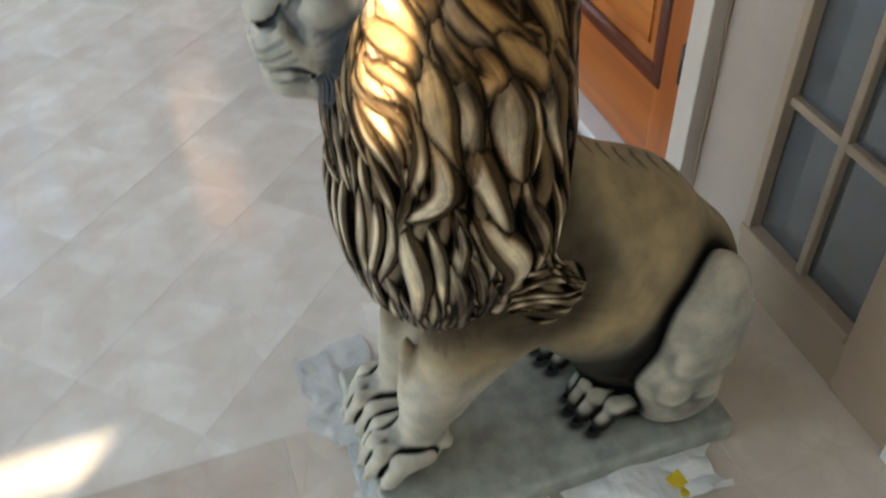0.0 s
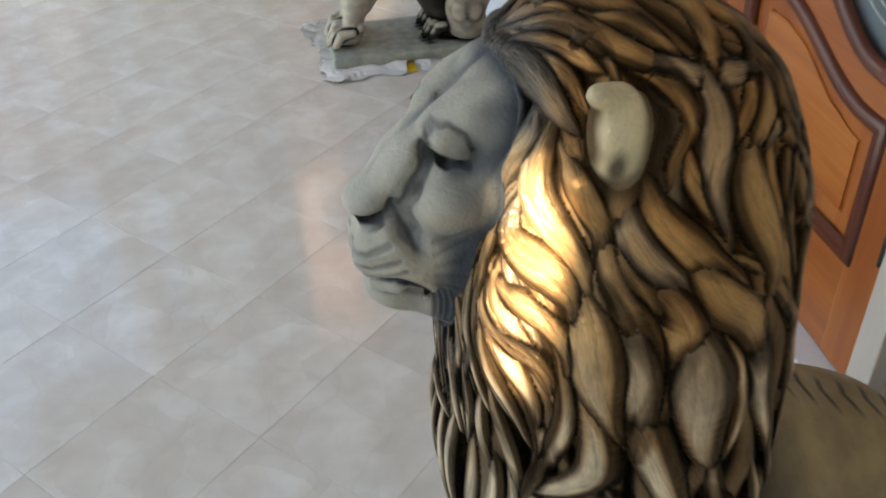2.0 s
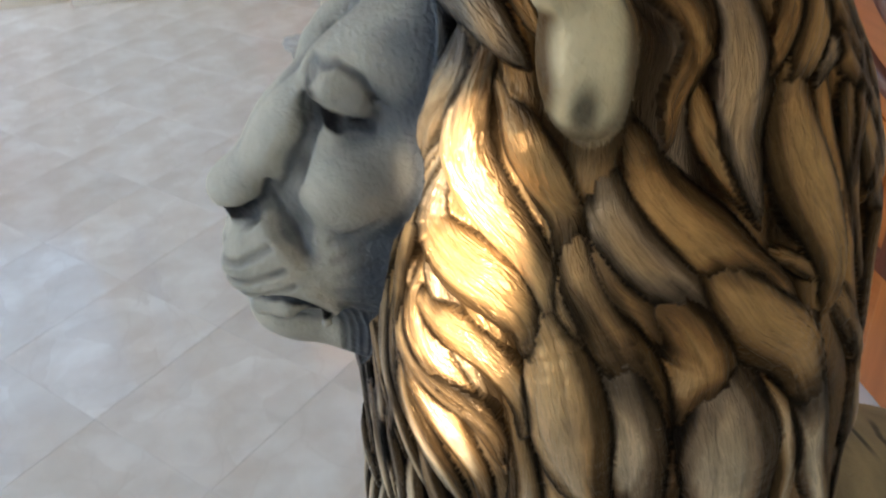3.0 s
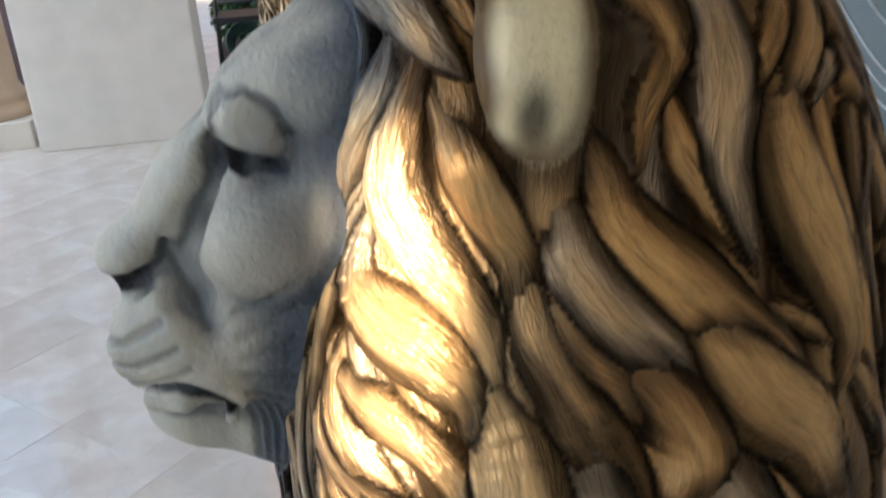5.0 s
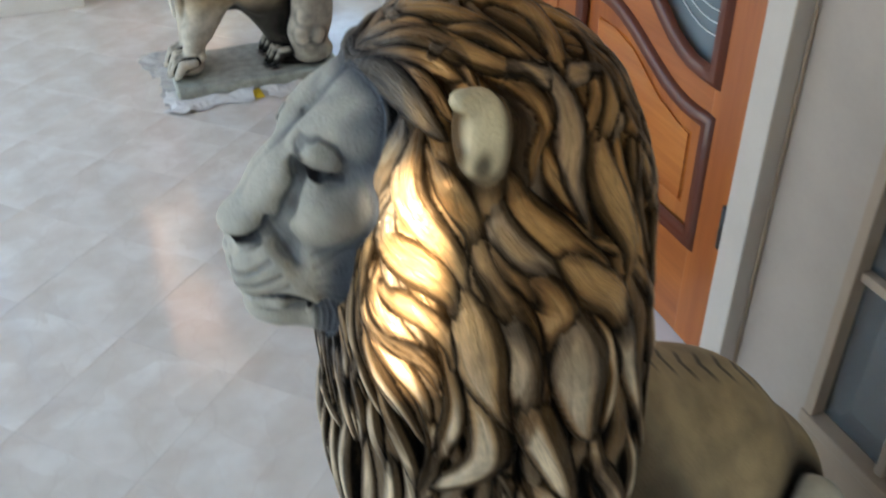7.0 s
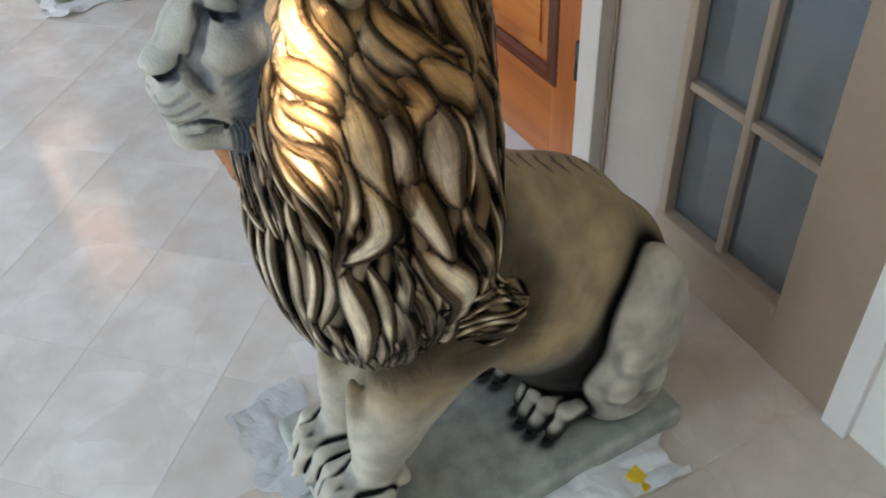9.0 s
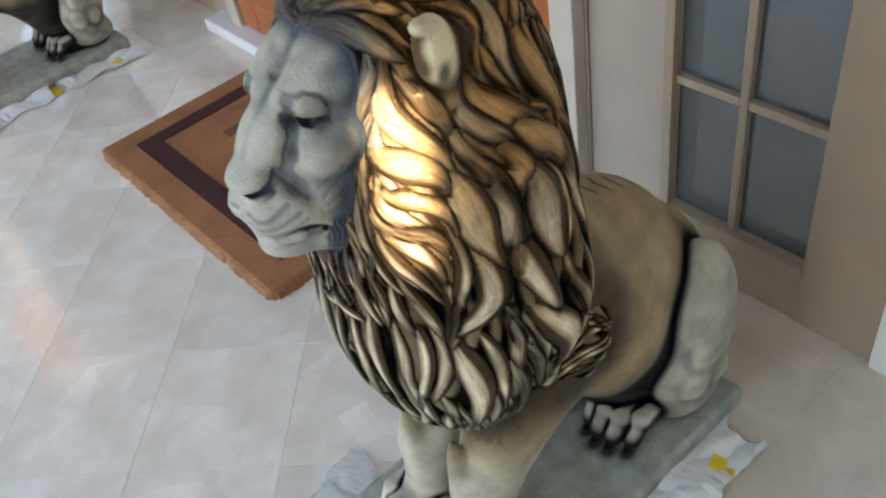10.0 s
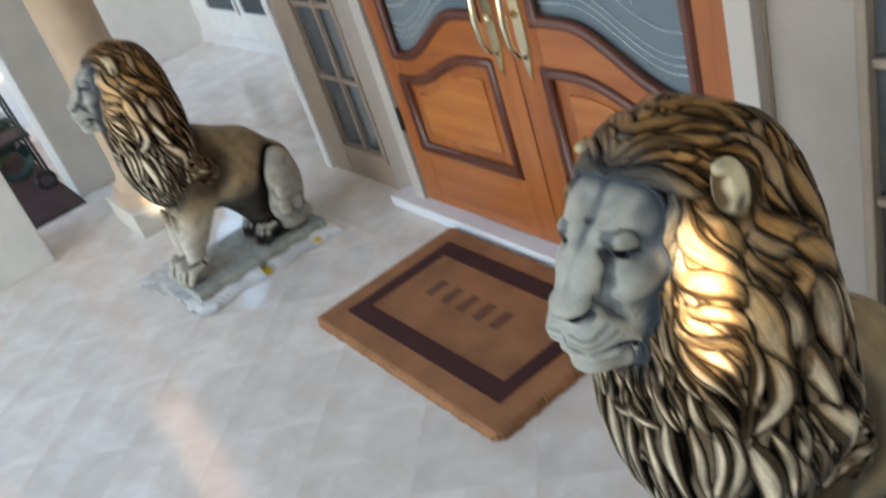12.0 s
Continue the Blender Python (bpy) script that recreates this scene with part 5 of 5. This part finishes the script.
def column(x, y, name):
    col = setting(new(name), "round tan stucco column on a cream plinth", "column")
    part("plinth", box(x - 0.21, x + 0.21, y - 0.21, y + 0.21, 0, 0.13, 0.008), PLINTH, col)
    prof = [(0.2, 0.13), (0.205, 0.15), (0.2, 0.18), (0.175, 0.19), (0.168, 0.205), (0.175, 0.225), (0.16, 0.24), (0.145, 0.27), (0.14, 0.6), (0.132, 1.6), (0.125, 2.6), (0.15, 2.66), (0.16, 2.9)]
    bm = bmesh.new()
    rings = [[bm.verts.new((x + r * math.cos(2 * math.pi * k / 40), y + r * math.sin(2 * math.pi * k / 40), z)) for k in range(40)] for r, z in prof]
    for a, b in zip(rings[:-1], rings[1:]):
        for k in range(40):
            bm.faces.new((a[k], a[(k + 1) % 40], b[(k + 1) % 40], b[k]))
    part("shaft", bm, TANSTUCCO, col, "tan stucco shaft with a moulded foot", True)


column(-1.99, -0.665, "column_1")
column(-2.4, -2.25, "column_2")
column(-2.4, -4.3, "column_3")
# ceilings unseen; their edges are placed for skylight and the floor's reflection
setting(finish(box(-2.6, 4.6, -3.2, 1.2, 2.9, 3.1), "ceiling", CEILING), "unseen cream porch ceiling", "ceiling")
setting(finish(box(-5.1, -2.6, -0.56, 1.2, 2.9, 3.1), "ceiling_recess", CEILING), "unseen cream ceiling of the recess", "ceiling")
# added unseen wall behind the camera; its two openings shape the low sun's patches
def sun_screens():
    x0, x1 = 3.4, 3.46
    tan_az, tan_el = toward.y / toward.x, toward.z / toward.x
    holes = []
    for px, py, pz, hw, hz in ((1.665, -0.872, 0.955, 0.03, 0.11), (1.37, -1.59, 0.0, 0.12, 0.014)):
        d = x0 - px
        holes.append((py + d * tan_az - hw + (x1 - x0) * tan_az, py + d * tan_az + hw, pz + d * tan_el - hz, pz + d * tan_el + hz + (x1 - x0) * tan_el))
    holes.sort()
    wall = setting(new("wall_east"), "unseen added cream stucco wall, two openings shaping the sun patches", "wall")
    y = -4.7
    for a, b, c, d in holes:
        part("stretch", box(x0, x1, y, a, 0, 2.9), STUCCO, wall)
        part("below", box(x0, x1, a, b, 0, c), STUCCO, wall)
        part("above", box(x0, x1, a, b, d, 2.9), STUCCO, wall)
        y = b
    part("stretch", box(x0, x1, y, 0.03, 0, 2.9), STUCCO, wall)
    # unseen sun blockers; the slot between them lets sun onto the plinth
    setting(finish(box(x0, x1, -4.7, -3.21, 2.901, 3.13), "wall_coping", STUCCO), "unseen added cream stucco strip closing a gap to the sun", "wall")
    setting(finish(box(x0, x1, -14, -4.7, -0.2, 6.5), "wall_wing", STUCCO), "unseen added cream stucco wall keeping the sun off the porch", "wall")
    setting(finish(box(x0, x1 + 0.3, -4.7, 1.2, 3.27, 6.5), "wall_upper", STUCCO), "unseen added cream stucco wall blocking the sun above the porch", "wall")


sun_screens()
lay_floor()

def urn(x, y):
    """A tall urn in the hall, seen through the sidelight."""
    thing = empty("urn", "tall pale blue glazed urn on the hall floor", "urn")
    prof = [(0.0, 0.0), (0.13, 0.0), (0.14, 0.03), (0.1, 0.06), (0.16, 0.2), (0.23, 0.45), (0.25, 0.65), (0.22, 0.85), (0.14, 1.0), (0.11, 1.08), (0.15, 1.14), (0.13, 1.14), (0.09, 1.06), (0.0, 1.0)]
    bm = bmesh.new()
    rings = [[bm.verts.new((x + r * math.cos(2 * math.pi * k / 32), y + r * math.sin(2 * math.pi * k / 32), z - 0.003)) for k in range(32)] for r, z in prof[1:-1]]
    for a, b in zip(rings[:-1], rings[1:]):
        for k in range(32):
            bm.faces.new((a[k], a[(k + 1) % 32], b[(k + 1) % 32], b[k]))
    bm.faces.new(rings[0][::-1])
    bm.faces.new(rings[-1])
    part("vessel", bm, URN, thing, "", True)


urn(1.98, 0.75)

# ---- doormat ----
def doormat():
    x0, x1, y0, y1, h = -0.3, 0.735, -0.745, -0.076, 0.03
    mat_thing = empty("doormat", "tan coir doormat with a dark brown border band, before the door", "doormat")
    rnd = random.Random(3)
    bm = bmesh.new()
    nx, ny = 120, 78
    rows = []
    for j in range(ny + 1):
        row = []
        for i in range(nx + 1):
            u, v = i / nx, j / ny
            x, y = x0 + (x1 - x0) * u, y0 + (y1 - y0) * v
            e = min(min(u, 1 - u) * (x1 - x0), min(v, 1 - v) * (y1 - y0))
            z = h * math.sqrt(min(1, 0.2 + e / 0.022))
            corner = max(0.0, 0.045 - min(u, 1 - u) * (x1 - x0)), max(0.0, 0.045 - min(v, 1 - v) * (y1 - y0))
            if corner[0] and corner[1]:
                pull = max(0.0, 1 - 0.045 / max(1e-6, math.hypot(*corner)))
                x += corner[0] * pull * (1 if u < 0.5 else -1)
                y += corner[1] * pull * (1 if v < 0.5 else -1)
            if e < 0.012:
                x += rnd.uniform(-0.0035, 0.0035)
                y += rnd.uniform(-0.0035, 0.0035)
            z = 0.001 if e < 1e-6 else z + rnd.uniform(-0.0007, 0.0007)
            row.append(bm.verts.new((x, y, z)))
        rows.append(row)
    for j in range(ny):
        for i in range(nx):
            bm.faces.new((rows[j][i], rows[j][i + 1], rows[j + 1][i + 1], rows[j + 1][i]))
    part("coir_body", bm, COIR, mat_thing)
    a, w = 0.098, 0.07
    band = bmesh.new()
    for r in ((x0 + a, x1 - a, y0 + a, y0 + a + w), (x0 + a, x1 - a, y1 - a - w + 0.012, y1 - a + 0.012), (x0 + a, x0 + a + w * 0.8, y0 + a + w, y1 - a - w + 0.012), (x1 - a - w * 0.8, x1 - a, y0 + a + w, y1 - a - w + 0.012)):
        box(*r, h - 0.004, h + 0.0035, 0.0, band)
    part("border_band", band, COIRDARK, mat_thing, "dark brown woven border band")
    for k in range(5):
        bar = box(-0.02 + k * 0.088, 0.02 + k * 0.088, -0.425, -0.34, h - 0.003, h + 0.0025)
        part("letter_bar", bar, COIRINK, mat_thing, "faded dark bar of lettering")


doormat()


# ---- packing paper and plastic under the statues ----
def sheet(name, label, x0, x1, y0, y1, mat, seed, lift=0.012, turn=0.0, ragged=0.02):
    rnd = random.Random(seed)
    bm = bmesh.new()
    nx, ny = 26, 26
    rows = []
    for j in range(ny + 1):
        row = []
        for i in range(nx + 1):
            x, y = x0 + (x1 - x0) * i / nx, y0 + (y1 - y0) * j / ny
            p = Vector((x * 9 + seed, y * 9, seed * 3.1))
            if i in (0, nx):
                x += noise.noise(p * 1.3) * ragged * 2
            if j in (0, ny):
                y += noise.noise(p * 1.7) * ragged * 2
            z = 0.002 + lift * abs(noise.noise(p)) + 0.4 * lift * abs(noise.noise(p * 3.1)) + rnd.uniform(0, 0.0006)
            row.append(bm.verts.new((x, y, z)))
        rows.append(row)
    for j in range(ny):
        for i in range(nx):
            bm.faces.new((rows[j][i], rows[j][i + 1], rows[j + 1][i + 1], rows[j + 1][i]))
    bmesh.ops.rotate(bm, verts=bm.verts, cent=((x0 + x1) / 2, (y0 + y1) / 2, 0), matrix=Matrix.Rotation(radians(turn), 3, "Z"))
    ob = finish(bm, name, mat)
    sol = ob.modifiers.new("thickness", "SOLIDIFY")
    sol.thickness = 0.0008
    return tagged(ob, label, "packing sheet")


for ox, oy, k in ((0, 0, 1), (-2.65, -0.02, 7)):
    sheet("plastic_sheet", "crumpled clear plastic sheet under the statue's slab", 1.25 + ox, 1.5 + ox, -1.03 + oy, -0.86 + oy, PLASTIC, k, 0.014, 8)
    sheet("plastic_sheet", "crumpled clear plastic sheet under the statue's slab", 1.42 + ox, 1.79 + ox, -0.985 + oy, -0.9 + oy, PLASTIC, k + 1, 0.012, -2)
    sheet("packing_paper", "crumpled white packing paper under the statue's slab", 1.68 + ox, 1.85 + ox, -0.985 + oy, -0.66 + oy, PAPER, k + 2, 0.026, 3, 0.035)
    sheet("packing_paper", "crumpled white packing paper under the statue's slab", 1.7 + ox, 1.865 + ox, -0.62 + oy, -0.3 + oy, PAPER, k + 3, 0.026, -4, 0.035)
    sheet("packing_tape", "strip of yellow packing tape on the paper", 1.765 + ox, 1.85 + ox, -0.668 + oy, -0.632 + oy, YELLOW, k + 4, 0.008, 12, 0.004)
    sheet("packing_tape", "strip of yellow packing tape on the paper", 1.81 + ox, 1.855 + ox, -0.412 + oy, -0.375 + oy, YELLOW, k + 5, 0.02, 20, 0.004)

# ---- garden seen between the piers ----
setting(finish(box(-4.7, -2.66, -1.243, -0.905, -0.2, 0.012), "planting_bed", MULCH), "dark reddish mulch bed", "ground")
setting(finish(box(-12, -2.75, -3.9, -2.05, -0.2, 0.012), "planting_bed", MULCH), "dark mulch bed", "ground")


def shrub(x, y, h, w, seed, label):
    plant = empty("shrub", label, "shrub")
    rnd = random.Random(seed)
    stems = bmesh.new()
    for _ in range(7):
        dx, dy = rnd.uniform(-w, w) * 0.6, rnd.uniform(-w, w) * 0.6
        tube([(x, y, 0), (x + dx * 0.4, y + dy * 0.4, h * 0.4), (x + dx, y + dy, h * 0.85)], [0.012, 0.009, 0.004], 5, stems)
    part("stem", stems, MULCH, plant)
    leaves = bmesh.new()
    for _ in range(1500):
        a, e, r = rnd.uniform(0, 2 * math.pi), rnd.uniform(-0.5, 1.5), rnd.uniform(0.55, 1.0) ** 0.5
        p = Vector((x + w * r * math.cos(a) * math.cos(e), y + w * r * math.sin(a) * math.cos(e), h * 0.55 + h * 0.45 * r * math.sin(e)))
        p += Vector(noise.noise_vector(p * 4)) * 0.12
        m = Euler((rnd.uniform(-1, 1), rnd.uniform(-1, 1), rnd.uniform(0, 6))).to_matrix()
        l1, w1 = rnd.uniform(0.03, 0.06), rnd.uniform(0.012, 0.022)
        vs = [leaves.verts.new(p + m @ Vector(c)) for c in ((0, 0, 0), (l1 * 0.5, w1, 0.004), (l1, 0, -0.004), (l1 * 0.5, -w1, 0.004))]
        leaves.faces.new(vs)
    part("leaves", leaves, LEAF, plant, "dense dark green leaves")


shrub(-4.0, -1.07, 0.34, 0.2, 1, "low dark green shrub in the mulch bed")
shrub(-3.6, -2.3, 1.5, 0.5, 3, "tall green shrub beside the porch column")
shrub(-4.2, -2.9, 1.7, 0.6, 4, "tall green shrub beside the porch column")
shrub(-4.9, -1.6, 1.2, 0.4, 2, "green shrub beyond the mulch bed")


# added hedge: masks the low sky and house from the floor's reflection
def hedge(x, y0, y1, h, seed):
    row = empty("hedge", "dense dark green hedge added beyond the garden bed to screen the sky", "hedge")
    rnd = random.Random(seed)
    core = box(x - 0.25, x + 0.25, y0, y1, 0.0, h - 0.15, 0.1)
    part("branch_mass", core, MULCH, row)
    leaves = bmesh.new()
    for _ in range(9000):
        p = Vector((x + rnd.uniform(0.2, 0.36), rnd.uniform(y0, y1), rnd.uniform(0.02, h)))
        p.x += 0.12 * noise.noise(p * 2.3)
        if p.z > h - 0.2:
            p.x -= rnd.uniform(0, 0.5)
        m = Euler((rnd.uniform(-1, 1), rnd.uniform(-1.4, 0.4), rnd.uniform(0, 6))).to_matrix()
        l1, w1 = rnd.uniform(0.06, 0.11), rnd.uniform(0.022, 0.04)
        leaves.faces.new([leaves.verts.new(p + m @ Vector(c)) for c in ((0, 0, 0), (l1 * 0.5, w1, 0.006), (l1, 0, -0.006), (l1 * 0.5, -w1, 0.006))])
    part("leaf_mass", leaves, LEAF, row, "dense dark green leaves")


hedge(-9.2, -6.5, 0.9, 5.4, 9)


def neighbour_house(x, y0, y1):
    """An added house beyond the garden, there for its sunlit reflection in the floor."""
    house = empty("neighbour_house", "added sunlit terracotta-coloured house beyond the hedge, for the floor's reflection", "house")
    part("wall", box(x - 4, x, y0, y1, 0, 10.6, 0.02), TERRA, house)
    for z in (1.0, 4.2, 7.4):
        for y in (y0 + 1.0, y1 - 1.9):
            pane = part("window", box(x - 0.02, x + 0.01, y, y + 0.9, z, z + 1.4), GLASS, house, "dark glazed window")
            for a, b, c, d in ((y - 0.06, y + 0.96, z - 0.07, z), (y - 0.06, y + 0.96, z + 1.4, z + 1.47), (y - 0.06, y, z, z + 1.4), (y + 0.9, y + 0.96, z, z + 1.4)):
                part("frame", box(x, x + 0.05, a, b, c, d, 0.005), WHITE, pane)
    part("roof", box(x - 4.3, x + 0.35, y0 - 0.35, y1 + 0.35, 10.602, 10.85, 0.03), TANSTUCCO, house, "tan flat roof edge")


neighbour_house(-12.0, -3.6, 0.6)


def garden_hose(x, y):
    hose = empty("garden_hose", "green rubber hose coiled on the mulch", "hose")
    for k in range(4):
        r = 0.09 + 0.012 * k
        ring = [(x + 0.02 * k, y + r * math.cos(2 * math.pi * i / 28), 0.125 + 0.01 * k + r * 0.95 * math.sin(2 * math.pi * i / 28)) for i in range(29)]
        part("coil", tube(ring, 0.011, 8), HOSE, hose, "", True)


def metal_stand(x, y):
    stand = empty("metal_stand", "black metal stand with a tray, on the mulch", "stand")
    for dx, dy in ((-0.1, -0.13), (0.1, -0.13), (0.1, 0.13), (-0.1, 0.13)):
        part("leg", tube([(x + dx * 1.15, y + dy * 1.1, 0.01), (x + dx, y + dy, 0.34), (x + dx * 0.9, y + dy * 0.9, 0.7)], 0.009, 8), BLACK, stand, "", True)
    part("tray", box(x - 0.13, x + 0.13, y - 0.15, y + 0.15, 0.33, 0.365, 0.008), BLACK, stand)
    for z, r in ((0.7, 0.13), (0.44, 0.11)):
        ring = [(x + r * math.cos(2 * math.pi * k / 24), y + r * math.sin(2 * math.pi * k / 24), z) for k in range(25)]
        part("hoop", tube(ring, 0.01, 8), BLACK, stand, "", True)
    wheel = [(x + 0.13, y + 0.1 + 0.05 * math.cos(2 * math.pi * k / 20), 0.066 + 0.05 * math.sin(2 * math.pi * k / 20)) for k in range(21)]
    part("wheel", tube(wheel, 0.014, 8), BLACK, stand, "", True)


metal_stand(-3.3, -1.07)
garden_hose(-3.6, -1.05)
